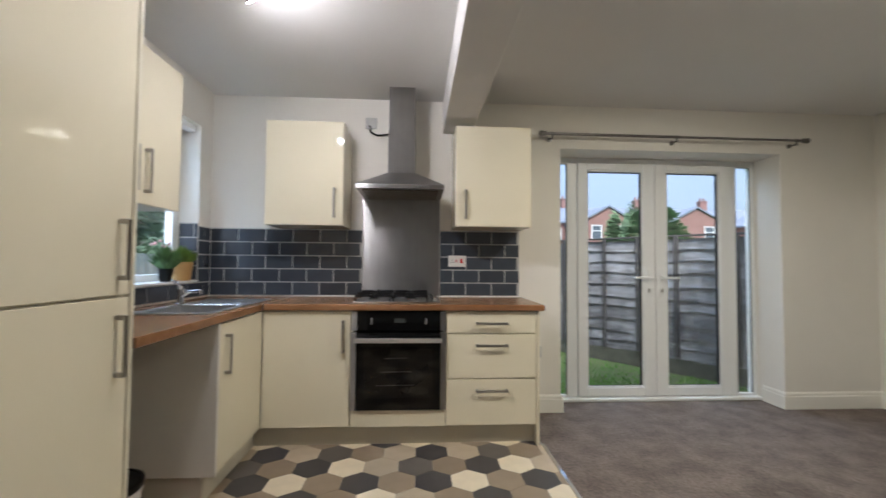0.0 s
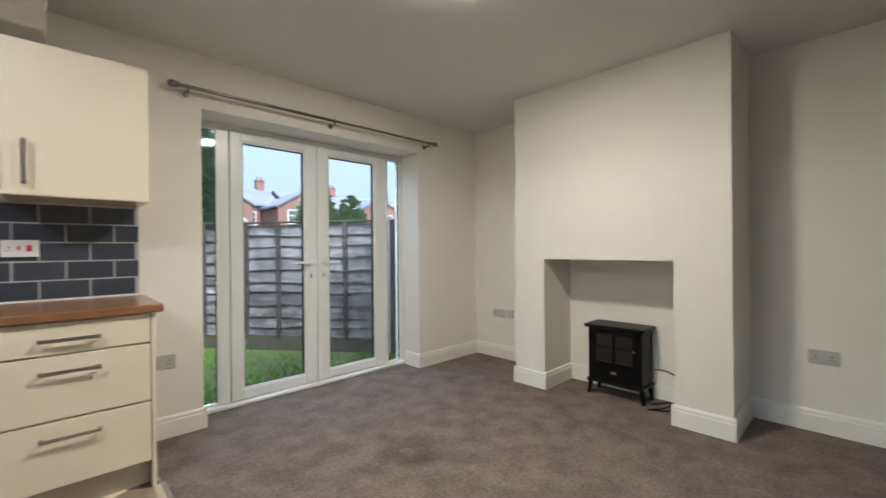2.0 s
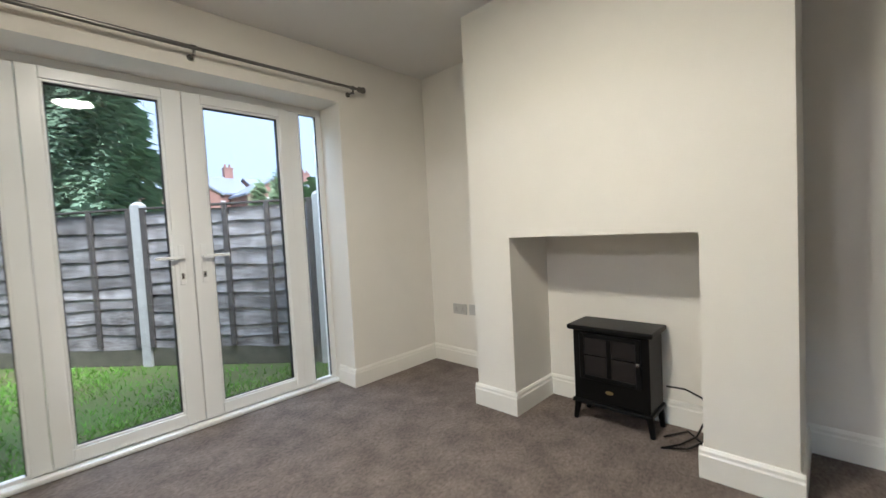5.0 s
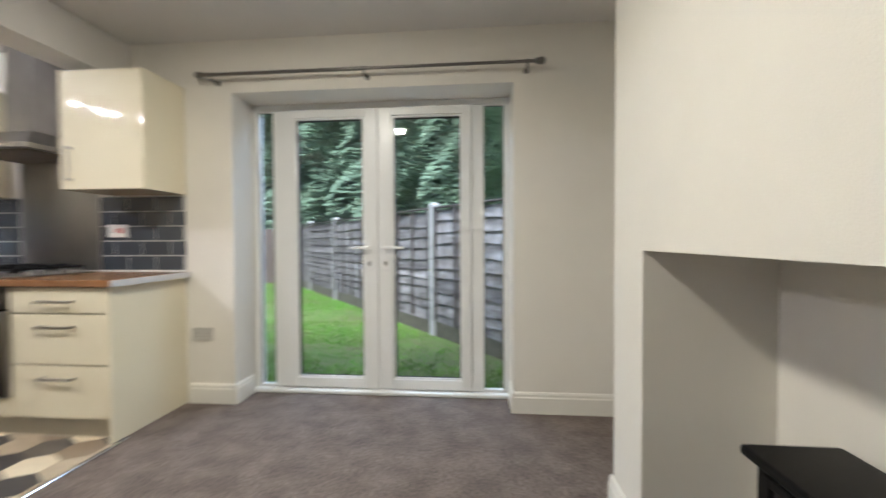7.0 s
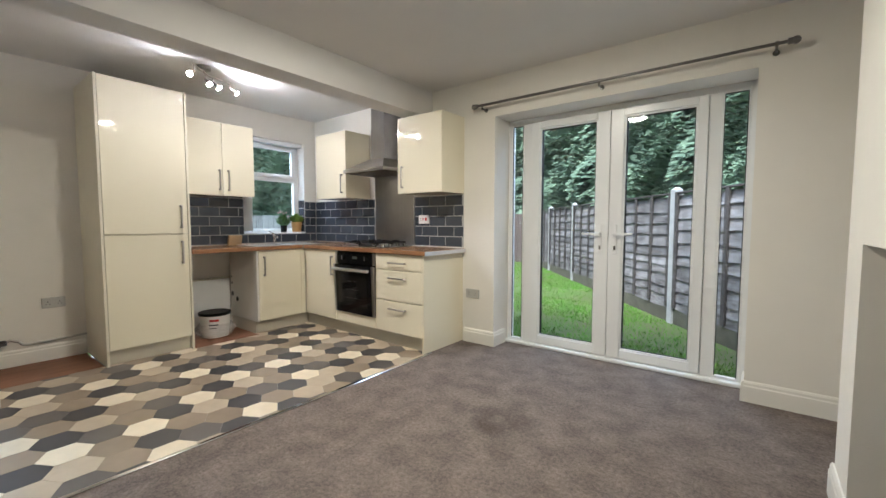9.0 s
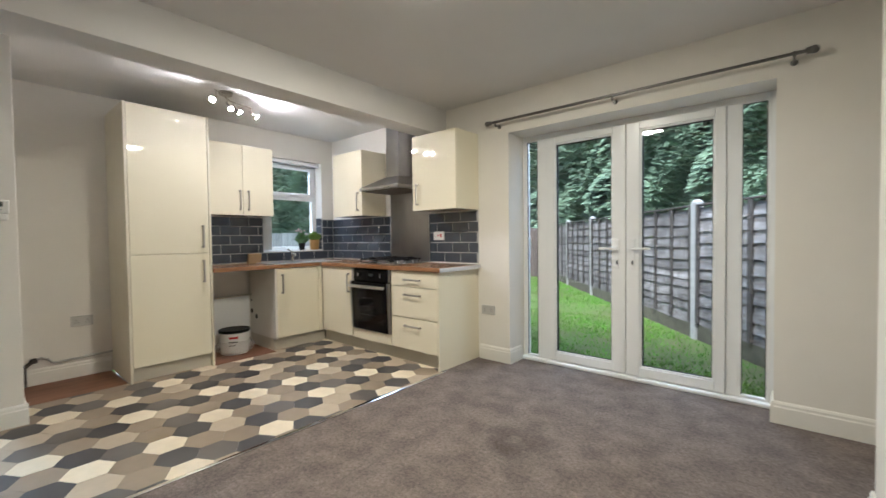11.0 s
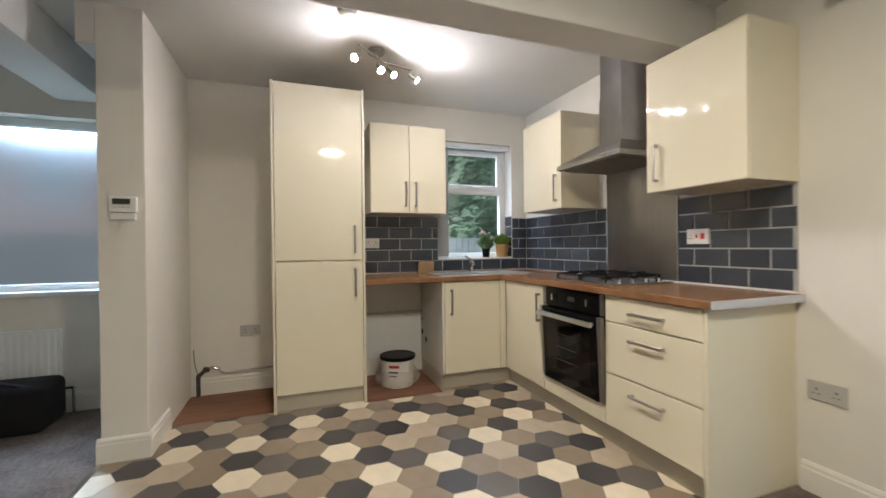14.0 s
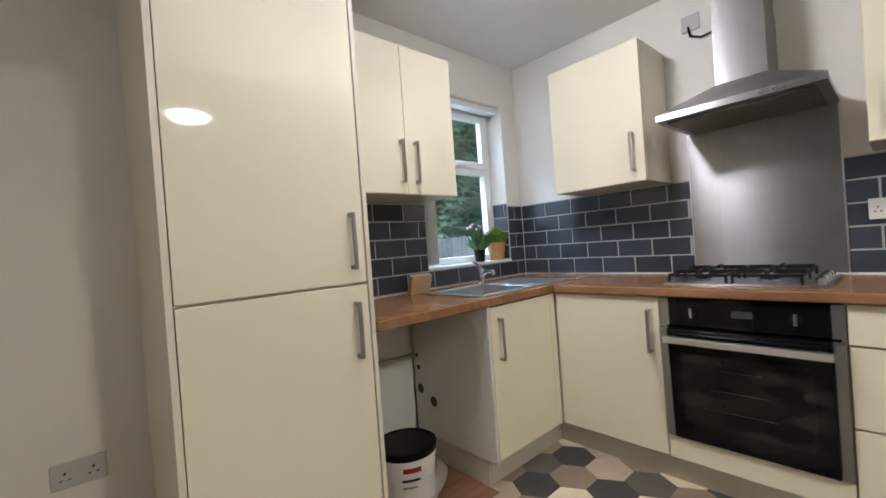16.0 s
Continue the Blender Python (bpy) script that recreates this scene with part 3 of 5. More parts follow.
part("chimney", boxes([(-0.098, 0.098, -0.255, -0.001, 1.8155, 2.12), (-0.094, 0.094, -0.250, -0.001, 2.12, CEILING - 0.001)]), STEEL, hd)
part("filter", box(-0.26, 0.26, -0.42, -0.03, 1.655, 1.6645), material("hood_filter", (0.25, 0.23, 0.2), 0.5, 0.8, grain=0.4, scale=120), hd, "grey mesh filter")
for k in range(5):
    part("button", rod(bmesh.new(), (0.10 + 0.022 * k, -0.4605, 1.68), (0.10 + 0.022 * k, -0.4635, 1.68), 0.007, seg=12), CHROME, hd)


def wall_unit(label, x0, x1, z0, z1, doors, at, turn=0.0, depth=0.33):
    u = thing("wall_unit", label, "cabinet", "kitchen wall units", at)
    u.rotation_euler = (0, 0, radians(turn))
    part("body", box(x0, x1, 0.0, depth, z0, z1, 0.001, 1), CREAM, u)
    for a, b3, hx in doors:
        front("door", a, b3, z0, z1, u, hx, z0 + 0.155, True, 0.205)
    return u


wall_unit("cream gloss wall cupboard with one door, between window and hood", -0.402, 0.13, 1.42, 2.146, [(-0.402, 0.13, 0.072)], (0, BACK - 0.331, 0))
wall_unit("cream gloss wall cupboard with one door beside the hood", 0.913, 1.457, 1.425, 2.143, [(0.913, 1.457, 0.985)], (0, BACK - 0.331, 0))
wall_unit("cream gloss double-door wall cupboard beside the window", 0.09, 0.74, 1.42, 2.146, [(0.09, 0.414, 0.378), (0.414, 0.74, 0.465)], (-0.614, 2.787, 0), 90, 0.314)


def plate(name, label, w, h, at, turn, mat, group="", double=True, extras=()):
    """A socket or switch plate on a wall; local -y faces the room."""
    p = thing(name, label, "socket", group, at)
    p.rotation_euler = (0, 0, radians(turn))
    part("plate", box(-w / 2, w / 2, -0.011, -0.0005, -h / 2, h / 2, 0.003), mat, p)
    if double is not None:
        for cx in ((-w / 4, w / 4) if double else (0,)):
            part("pin_holes", boxes([(cx - 0.003, cx + 0.003, -0.0118, -0.0108, 0.002, 0.012), (cx - 0.014, cx - 0.007, -0.0118, -0.0108, -0.016, -0.011), (cx + 0.007, cx + 0.014, -0.0118, -0.0108, -0.016, -0.011)]), DARK, p)
            part("switch", box(cx + 0.012, cx + 0.022, -0.015, -0.0112, 0.012, 0.028, 0.001, 1), mat, p)
    for x0, x1, z0, z1, m in extras:
        part("switch" if m is RED else "pin_hole", box(x0, x1, -0.015 if m is RED else -0.0118, -0.0112, z0, z1), m, p, "red rocker switch" if m is RED else "")
    return p


WALL_S = "wall sockets"
plate("cooker_switch", "white cooker switch with red rockers on dark tiles", 0.14, 0.088, (0.96, BACK - 0.009, 1.182), 0, SOCKET, double=None, extras=((-0.012, 0.0, -0.008, 0.012, RED), (0.022, 0.042, -0.015, 0.018, RED), (-0.044, -0.040, 0.002, 0.012, DARK), (-0.054, -0.048, -0.014, -0.009, DARK), (-0.036, -0.030, -0.014, -0.009, DARK)))
plate("double_socket", "white double socket above the worktop beside the drawers", 0.146, 0.086, (1.561, BACK, 0.473), 0, GREY_PLASTIC, WALL_S)
plate("double_socket", "grey-white double socket on the east wall", 0.146, 0.086, (RIGHT, 1.672, 0.469), -90, GREY_PLASTIC, WALL_S)
plate("double_socket", "grey-white double socket in the alcove", 0.146, 0.086, (RIGHT, 4.20, 0.47), -90, GREY_PLASTIC, WALL_S)
plate("aerial_socket", "grey-white single socket plate in the alcove", 0.086, 0.086, (RIGHT, 4.055, 0.475), -90, GREY_PLASTIC, WALL_S, None)
plate("double_socket", "white double socket in the appliance nook", 0.146, 0.086, (LEFT, 1.953, 0.482), 90, GREY_PLASTIC, WALL_S)
plate("double_socket", "white double socket on the dark tiles", 0.13, 0.086, (LEFT + 0.009, 2.94, 1.175), 90, SOCKET, WALL_S)
fs = plate("fused_spur", "white fused spur plate with a cable to the hood", 0.086, 0.086, (0.275, BACK, 2.258), 0, GREY_PLASTIC, WALL_S, None)
part("cable", tube(bmesh.new(), [(-0.01, -0.012, -0.02), (0.0, -0.02, -0.075), (0.05, -0.02, -0.10), (0.135, -0.015, -0.085)], 0.006), BLACK_SATIN, fs, "black cable")

# kitchen window
wn = tagged(new("window_1"), "white upvc casement window above the sink", "window", kind="structure")
wx = LEFT - 0.20
part("window_frame", boxes([(wx, wx + 0.06, WIN_Y0, WIN_Y0 + 0.06, WIN_Z0, WIN_Z1), (wx, wx + 0.06, WIN_Y1 - 0.06, WIN_Y1, WIN_Z0, WIN_Z1), (wx, wx + 0.06, WIN_Y0 + 0.06, WIN_Y1 - 0.06, WIN_Z0, WIN_Z0 + 0.06), (wx, wx + 0.06, WIN_Y0 + 0.06, WIN_Y1 - 0.06, WIN_Z1 - 0.07, WIN_Z1), (wx, wx + 0.065, WIN_Y0 + 0.06, WIN_Y1 - 0.06, 1.66, 1.73)], 0.003, 1), UPVC, wn)
part("sash", boxes([(wx + 0.04, wx + 0.08, WIN_Y0 + 0.05, WIN_Y0 + 0.10, 1.70, WIN_Z1 - 0.05), (wx + 0.04, wx + 0.08, WIN_Y1 - 0.10, WIN_Y1 - 0.05, 1.70, WIN_Z1 - 0.05), (wx + 0.04, wx + 0.08, WIN_Y0 + 0.10, WIN_Y1 - 0.10, 1.70, 1.75), (wx + 0.04, wx + 0.08, WIN_Y0 + 0.10, WIN_Y1 - 0.10, WIN_Z1 - 0.10, WIN_Z1 - 0.05)], 0.003, 1), UPVC, wn, "top-hung opening sash")
part("catch", box(wx + 0.08, wx + 0.10, 3.98, 4.08, 1.715, 1.735, 0.004), UPVC, wn)
g = part("pane", box(wx + 0.02, wx + 0.026, WIN_Y0 + 0.05, WIN_Y1 - 0.05, WIN_Z0 + 0.05, 1.665), GLASS, wn)
g.visible_shadow = False
g = part("pane", box(wx + 0.05, wx + 0.056, WIN_Y0 + 0.09, WIN_Y1 - 0.09, 1.745, WIN_Z1 - 0.095), GLASS, wn)
g.visible_shadow = False
part("window_sill", box(wx + 0.06, LEFT + 0.012, WIN_Y0, WIN_Y1, WIN_Z0, WIN_Z0 + 0.014, 0.002), UPVC, wn)
bl = thing("vertical_blind", "white vertical blind drawn aside in the window", "blind")
part("headrail", box(LEFT - 0.10, LEFT - 0.03, WIN_Y0 + 0.01, WIN_Y1 - 0.01, WIN_Z1 - 0.045, WIN_Z1 - 0.004, 0.004), UPVC, bl)
for k in range(10):
    part("blind_slat", box(LEFT - 0.115 + 0.004 * (k % 2), LEFT - 0.03, WIN_Y0 + 0.012 + k * 0.012, WIN_Y0 + 0.015 + k * 0.012, WIN_Z0 + 0.03, WIN_Z1 - 0.05), UPVC, bl)


def pot_plant(name, label, at, r, h, pot_mat, leaf_mat, n, spread, tall, flowers=None):
    p = thing(name, label, "plant", at=at)
    part("pot", lathe(bmesh.new(), [(r * 0.74, 0), (r * 0.78, 0.005), (r, h), (r * 0.9, h), (r * 0.86, h - 0.012), (0.001, h - 0.012)], 24), pot_mat, p, "", True)
    bm = bmesh.new()
    rnd = random.Random(n)
    for i in range(n):
        a, q = rnd.random() * 6.283, rnd.random() ** 0.6
        tip = Vector((math.cos(a) * spread * q, math.sin(a) * spread * q, h + tall * (0.35 + 0.65 * rnd.random()) * (1 - 0.45 * q * q)))
        root = Vector((math.cos(a) * r * 0.5 * q, math.sin(a) * r * 0.5 * q, h - 0.02))
        mid = (root + tip) / 2 + Vector((0, 0, 0.012))
        s = (tip - root).cross(Vector((0, 0, 1))).normalized() * (0.006 + 0.006 * rnd.random())
        vs = [bm.verts.new(v) for v in (root, mid - s, tip, mid + s)]
        bm.faces.new(vs)
    part("leaves", bm, leaf_mat, p)
    if flowers:
        for i in range(9):
            a, q = rnd.random() * 6.283, rnd.random() ** 0.5
            bm = bmesh.new()
            bmesh.ops.create_icosphere(bm, subdivisions=1, radius=0.008 + 0.005 * rnd.random(), matrix=Matrix.Translation((math.cos(a) * spread * 0.8 * q, math.sin(a) * spread * 0.8 * q, h + tall * (0.6 + 0.4 * rnd.random()))))
            part("flower", bm, flowers, p, "small pale pink flower")
    return p


pot_plant("pot_plant", "small flowering plant in a black pot on the sill", (LEFT - 0.06, 4.09, WIN_Z0 + 0.014), 0.042, 0.085, BLACK_SATIN, BUSH, 300, 0.11, 0.18, material("petals", (0.7, 0.42, 0.42), 0.6, grain=0.2))
pot_plant("pot_plant", "bushy green plant in an ochre pot on the sill", (LEFT - 0.055, 4.265, WIN_Z0 + 0.014), 0.068, 0.128, material("ochre_pot", (0.50, 0.29, 0.10), 0.45, grain=0.15, scale=20), material("grass_leaf", (0.16, 0.27, 0.04), 0.55, grain=0.3, scale=30, island=0.3), 480, 0.10, 0.125)

# gap under the worktop: bare boards, back rail and a paint tub in a clear bag
structure("floor_gap", box(LEFT, LEG_X + 0.02, 2.787, 3.377, -0.1, 0.004), BOARD, "bare brown boards under the worktop", "floor")
structure("floor_nook", box(LEFT, -0.36, STUB_Y1, 2.143, -0.1, 0.004), BOARD, "bare brown boards in the appliance nook", "floor")
bk = thing("backing_panel", "white panel along the wall under the worktop", "panel")
part("panel", box(LEFT + 0.001, LEFT + 0.018, 2.787, 3.376, 0.16, 0.535), UPVC, bk)
part("rail", box(LEFT + 0.001, LEFT + 0.03, 2.787, 3.376, 0.536, 0.556, 0.002), PLINTH, bk)
pt = thing("paint_tub", "white paint tub with black lid in a clear bag", "tub", at=(-0.62, 3.09, 0.004))
pt.scale = (1.04, 1.04, 1.18)
part("tub", lathe(bmesh.new(), [(0.115, 0.0), (0.118, 0.004), (0.132, 0.17), (0.136, 0.172), (0.136, 0.185)], 32), SOCKET, pt, "", True)
part("lid", lathe(bmesh.new(), [(0.139, 0.186), (0.141, 0.19), (0.141, 0.208), (0.130, 0.21), (0.128, 0.205), (0.001, 0.204)], 32), BLACK_SATIN, pt, "black plastic lid", True)


def curved_label(z0, z1, a0, a1, r):
    bm = bmesh.new()
    n = 10
    ring = [[bm.verts.new((r * math.cos(a0 + (a1 - a0) * i / n), r * math.sin(a0 + (a1 - a0) * i / n), z)) for i in range(n + 1)] for z in (z0, z1)]
    for i in range(n):
        bm.faces.new((ring[0][i], ring[0][i + 1], ring[1][i + 1], ring[1][i]))
    bmesh.ops.solidify(bm, geom=bm.faces[:], thickness=0.001)
    return bm


part("label", curved_label(0.142, 0.160, -0.75, -0.15, 0.1345), RED, pt, "red label strip")
part("label", curved_label(0.108, 0.118, -0.8, -0.2, 0.1315), DARK, pt, "dark bars of small print")
part("label", curved_label(0.082, 0.089, -0.8, -0.3, 0.1290), DARK, pt, "dark bars of small print")
bm = bmesh.new()
rnd = random.Random(5)
rings = []
for k, (r, z) in enumerate(((0.13, 0.004), (0.17, 0.03), (0.175, 0.06), (0.15, 0.09), (0.142, 0.11))):
    rings.append([bm.verts.new(((r + rnd.uniform(-0.02, 0.02) * (k < 4)) * math.cos(i * 0.2618), (r + rnd.uniform(-0.02, 0.02) * (k < 4)) * math.sin(i * 0.2618), z + rnd.uniform(0, 0.012))) for i in range(24)])
for a, b4 in zip(rings, rings[1:]):
    for i in range(24):
        bm.faces.new((a[i], a[(i + 1) % 24], b4[(i + 1) % 24], b4[i]))
bag = clear_glass("clear_plastic", 0.12)
bag.node_tree.nodes["Principled BSDF"].inputs["IOR"].default_value = 1.15
bag.node_tree.nodes["Principled BSDF"].inputs["Transmission Weight"].default_value = 0.55
bag.node_tree.nodes["Principled BSDF"].inputs["Alpha"].default_value = 0.4
part("bag", bm, bag, pt, "crumpled clear plastic bag")

# pipes in the nook
pp = thing("water_pipe", "capped appliance pipe along the nook wall", "pipe")
part("pipe", tube(bmesh.new(), [(LEFT + 0.03, 1.735, 0.20), (LEFT + 0.03, 1.755, 0.172), (LEFT + 0.026, 1.80, 0.165), (LEFT + 0.026, 2.15, 0.18)], 0.009), GREY_PLASTIC, pp, "painted pipe along the skirting", True)
part("elbow", tube(bmesh.new(), [(LEFT + 0.032, 1.64, 0.205), (LEFT + 0.032, 1.69, 0.222), (LEFT + 0.03, 1.735, 0.20)], 0.010), NICKEL, pp, "", True)
part("waste_pipe", tube(bmesh.new(), [(LEFT + 0.035, 1.59, 0.0), (LEFT + 0.035, 1.59, 0.16), (LEFT + 0.034, 1.64, 0.205)], 0.015), BATTEN, pp, "dark brown waste pipe", True)
part("valve", boxes([(LEFT + 0.012, LEFT + 0.06, 1.625, 1.668, 0.19, 0.222), (LEFT + 0.06, LEFT + 0.082, 1.63, 1.662, 0.222, 0.236)], 0.006), BATTEN, pp, "dark metal valve")
part("hose", tube(bmesh.new(), [(LEFT + 0.01, 1.556, 0.36), (LEFT + 0.014, 1.56, 0.27), (LEFT + 0.03, 1.585, 0.17)], 0.003, 6), BATTEN, pp, "thin dark hose", True)
nk = skirting("baseboard_nook", [(LEFT, 2.143, LEFT, STUB_Y1)])

# thermostat on the wall end
th = thing("thermostat", "white digital thermostat on the wall end", "thermostat", at=(STUB_X, 1.44, 1.375))
th.rotation_euler = (0, 0, radians(90))
part("body", box(-0.062, 0.062, -0.03, -0.0005, -0.035, 0.05, 0.006), SOCKET, th)
part("screen", box(-0.045, 0.035, -0.0315, -0.0302, 0.008, 0.038), material("lcd", (0.06, 0.07, 0.06), 0.2), th, "dark display")
part("base", box(-0.06, 0.055, -0.02, -0.0005, -0.075, -0.037, 0.004), SOCKET, th, "flip-down cover")
for k in range(4):
    part("button", box(-0.04 + k * 0.02, -0.03 + k * 0.02, -0.032, -0.0302, -0.012, -0.006), GREY_PLASTIC, th)

# spot bar
sb = thing("spotlight_bar", "brushed nickel ceiling spotlight bar with four bulbs", "ceiling lamp", at=(-0.02, 2.825, CEILING))
part("ceiling_cup", lathe(bmesh.new(), [(0.05, -0.028), (0.056, -0.02), (0.056, -0.001)], 24), NICKEL, sb, "", True)
BULB = glowing("spot_bulb", (1.0, 0.91, 0.87), 262)
part("arm", tube(bmesh.new(), [(0.115, -0.13, -0.04), (0.0, 0.0, -0.04), (-0.04, 0.05, -0.055), (-0.10, 0.27, -0.055)], 0.006, 10), NICKEL, sb, "", True)
part("stem", rod(bmesh.new(), (0, 0, -0.055), (0, 0, -0.02), 0.009), NICKEL, sb)
for (hx2, hy2), (dx, dy, dz) in (((0.105, -0.12), (0.5, -0.65, -0.6)), ((-0.005, 0.012), (0.6, 0.2, -0.75)), ((-0.05, 0.09), (0.5, 0.5, -0.7)), ((-0.095, 0.255), (0.35, 0.75, -0.62))):
    d = Vector((dx, dy, dz)).normalized()
    top = Vector((hx2, hy2, -0.05))
    knuckle = top + Vector((0, 0, -0.045))
    s = part("spot", rod(bmesh.new(), top, knuckle, 0.0045), NICKEL, sb, "swivel spot head")
    part("head", rod(bmesh.new(), knuckle - d * 0.012, knuckle + d * 0.04, 0.008, 0.0155, 16), NICKEL, s, "", True)
    part("reflector", rod(bmesh.new(), knuckle + d * 0.041, knuckle + d * 0.066, 0.014, 0.0225, 18), NICKEL, s, "flared metal rim", True)
    part("bulb", rod(bmesh.new(), knuckle + d * 0.0665, knuckle + d * 0.071, 0.0215, 0.017, 18), BULB, s, "glowing halogen bulb", True)

# dining ceiling lamp
dl = thing("ceiling_lamp", "round flat white ceiling lamp, switched on", "ceiling lamp", at=(2.42, 2.77, CEILING))
part("base", lathe(bmesh.new(), [(0.148, -0.016), (0.151, -0.012), (0.151, -0.001)], 40), UPVC, dl, "white rim", True)
part("diffuser", lathe(bmesh.new(), [(0.001, -0.026), (0.10, -0.025), (0.13, -0.022), (0.140, -0.0165)], 40), glowing("lamp_diffuser", (1.0, 0.875, 0.665), 50), dl, "glowing opal diffuser", True)

# smoke alarm
sa = thing("smoke_alarm", "round white smoke alarm on the ceiling", "smoke alarm", at=(0.40, 2.59, CEILING))
part("body", lathe(bmesh.new(), [(0.035, -0.038), (0.05, -0.03), (0.055, -0.001)], 24), SOCKET, sa, "", True)

# ---- dining side ----
# garden doors
FY = 4.785
gd = tagged(new("door_1"), "white upvc glazed garden doors with side lights", "door", kind="structure")
FB, FT = 0.0, DOOR_TOP
X0, X1 = DOOR_X0, DOOR_X1
M0, M1, M2, M3 = 1.953, 2.034, 3.388, 3.466
FRAME_W = 0.034
part("door_frame", boxes([(X0, X0 + FRAME_W, FY, FY + 0.07, FB, FT), (X1 - FRAME_W, X1, FY, FY + 0.07, FB, FT), (X0 + FRAME_W, X1 - FRAME_W, FY, FY + 0.07, FT - 0.045, FT), (M0, M1 - 0.002, FY, FY + 0.07, FB, FT - 0.045), (M2 + 0.002, M3, FY, FY + 0.07, FB, FT - 0.045), (X0 + FRAME_W, X1 - FRAME_W, FY, FY + 0.07, FB, FB + 0.035)], 0.004, 2), UPVC, gd)
part("threshold", box(X0, X1, FY - 0.06, FY - 0.001, 0.0, 0.03, 0.01), UPVC, gd, "sloping white threshold")
RB, RT = 0.108, 1.993
for a, b5, wl, wr, hx3, s in ((M1, 2.722, 0.080, 0.100, 2.660, -1), (2.726, M2, 0.102, 0.064, 2.778, 1)):
    lf = part("leaf", boxes([(a, a + wl, FY - 0.018, FY + 0.05, 0.037, FT - 0.047), (b5 - wr, b5, FY - 0.018, FY + 0.05, 0.037, FT - 0.047), (a + wl, b5 - wr, FY - 0.018, FY + 0.05, 0.037, RB), (a + wl, b5 - wr, FY - 0.018, FY + 0.05, RT, FT - 0.047)], 0.005, 2), UPVC, gd, "glazed door leaf")
    part("glazing_bead", boxes([(a + wl, a + wl + 0.014, FY - 0.010, FY + 0.008, RB, RT), (b5 - wr - 0.014, b5 - wr, FY - 0.010, FY + 0.008, RB, RT), (a + wl + 0.014, b5 - wr - 0.014, FY - 0.010, FY + 0.008, RB, RB + 0.014), (a + wl + 0.014, b5 - wr - 0.014, FY - 0.010, FY + 0.008, RT - 0.014, RT)], 0.003, 1), UPVC, lf)
    a2, b2 = a + wl + 0.0142, b5 - wr - 0.0142
    g = part("pane", box(a2, b2, FY + 0.010, FY + 0.016, RB + 0.0142, RT - 0.0142), GLASS, lf)
    g.visible_shadow = False
    part("gasket", boxes([(a2 - 0.0002, a2 + 0.004, FY - 0.002, FY + 0.0095, RB + 0.0145, RT - 0.0145), (b2 - 0.004, b2 + 0.0002, FY - 0.002, FY + 0.0095, RB + 0.0145, RT - 0.0145), (a2 + 0.0045, b2 - 0.0045, FY - 0.002, FY + 0.0095, RT - 0.0185, RT - 0.0143), (a2 + 0.0045, b2 - 0.0045, FY - 0.002, FY + 0.0095, RB + 0.0143, RB + 0.0185)]), DARK, lf, "black rubber gasket")
    part("spacer", boxes([(a2 - 0.001, a2 + 0.006, FY + 0.0165, FY + 0.028, RB, RT), (b2 - 0.006, b2 + 0.001, FY + 0.0165, FY + 0.028, RB, RT), (a2 + 0.006, b2 - 0.006, FY + 0.0165, FY + 0.028, RT - 0.020, RT)]), DARK, lf, "dark glazing spacer bar")
    hp = part("handle_plate", box(hx3 - 0.015, hx3 + 0.015, FY - 0.028, FY - 0.0185, 0.89, 1.13, 0.004), UPVC, lf, "white handle plate")
    part("lever", boxes([(hx3 - 0.01, hx3 + 0.01, FY - 0.06, FY - 0.028, 1.045, 1.067), (min(hx3 - 0.01 * s, hx3 + 0.14 * s), max(hx3 - 0.01 * s, hx3 + 0.14 * s), FY - 0.066, FY - 0.05, 1.047, 1.065)], 0.004), UPVC, hp, "white lever handle")
    part("keyhole", boxes([(hx3 - 0.008, hx3 + 0.008, FY - 0.0295, FY - 0.0282, 0.925, 0.96)], 0.0), CHROME, hp, "metal lock cylinder")
    part("key_slot", box(hx3 - 0.003, hx3 + 0.003, FY - 0.0302, FY - 0.0296, 0.932, 0.95), DARK, hp)
for a, b6 in ((X0 + FRAME_W, M0), (M3, X1 - FRAME_W)):
    part("glazing_bead", boxes([(a, a + 0.012, FY - 0.004, FY + 0.03, 0.035, FT - 0.045), (b6 - 0.012, b6, FY - 0.004, FY + 0.03, 0.035, FT - 0.045), (a + 0.012, b6 - 0.012, FY - 0.004, FY + 0.03, 0.035, 0.047), (a + 0.012, b6 - 0.012, FY - 0.004, FY + 0.03, FT - 0.057, FT - 0.045)], 0.002, 1), UPVC, gd)
    g = part("pane", box(a + 0.01, b6 - 0.01, FY + 0.010, FY + 0.016, 0.045, FT - 0.055), GLASS, gd)
    g.visible_shadow = False
    part("gasket", boxes([(b6 - 0.0175, b6 - 0.0122, FY - 0.002, FY + 0.0095, 0.048, FT - 0.058), (a + 0.0122, a + 0.0165, FY - 0.002, FY + 0.0095, 0.048, FT - 0.058), (a + 0.017, b6 - 0.018, FY - 0.002, FY + 0.0095, FT - 0.062, FT - 0.0575)]), DARK, gd, "black rubber gasket")

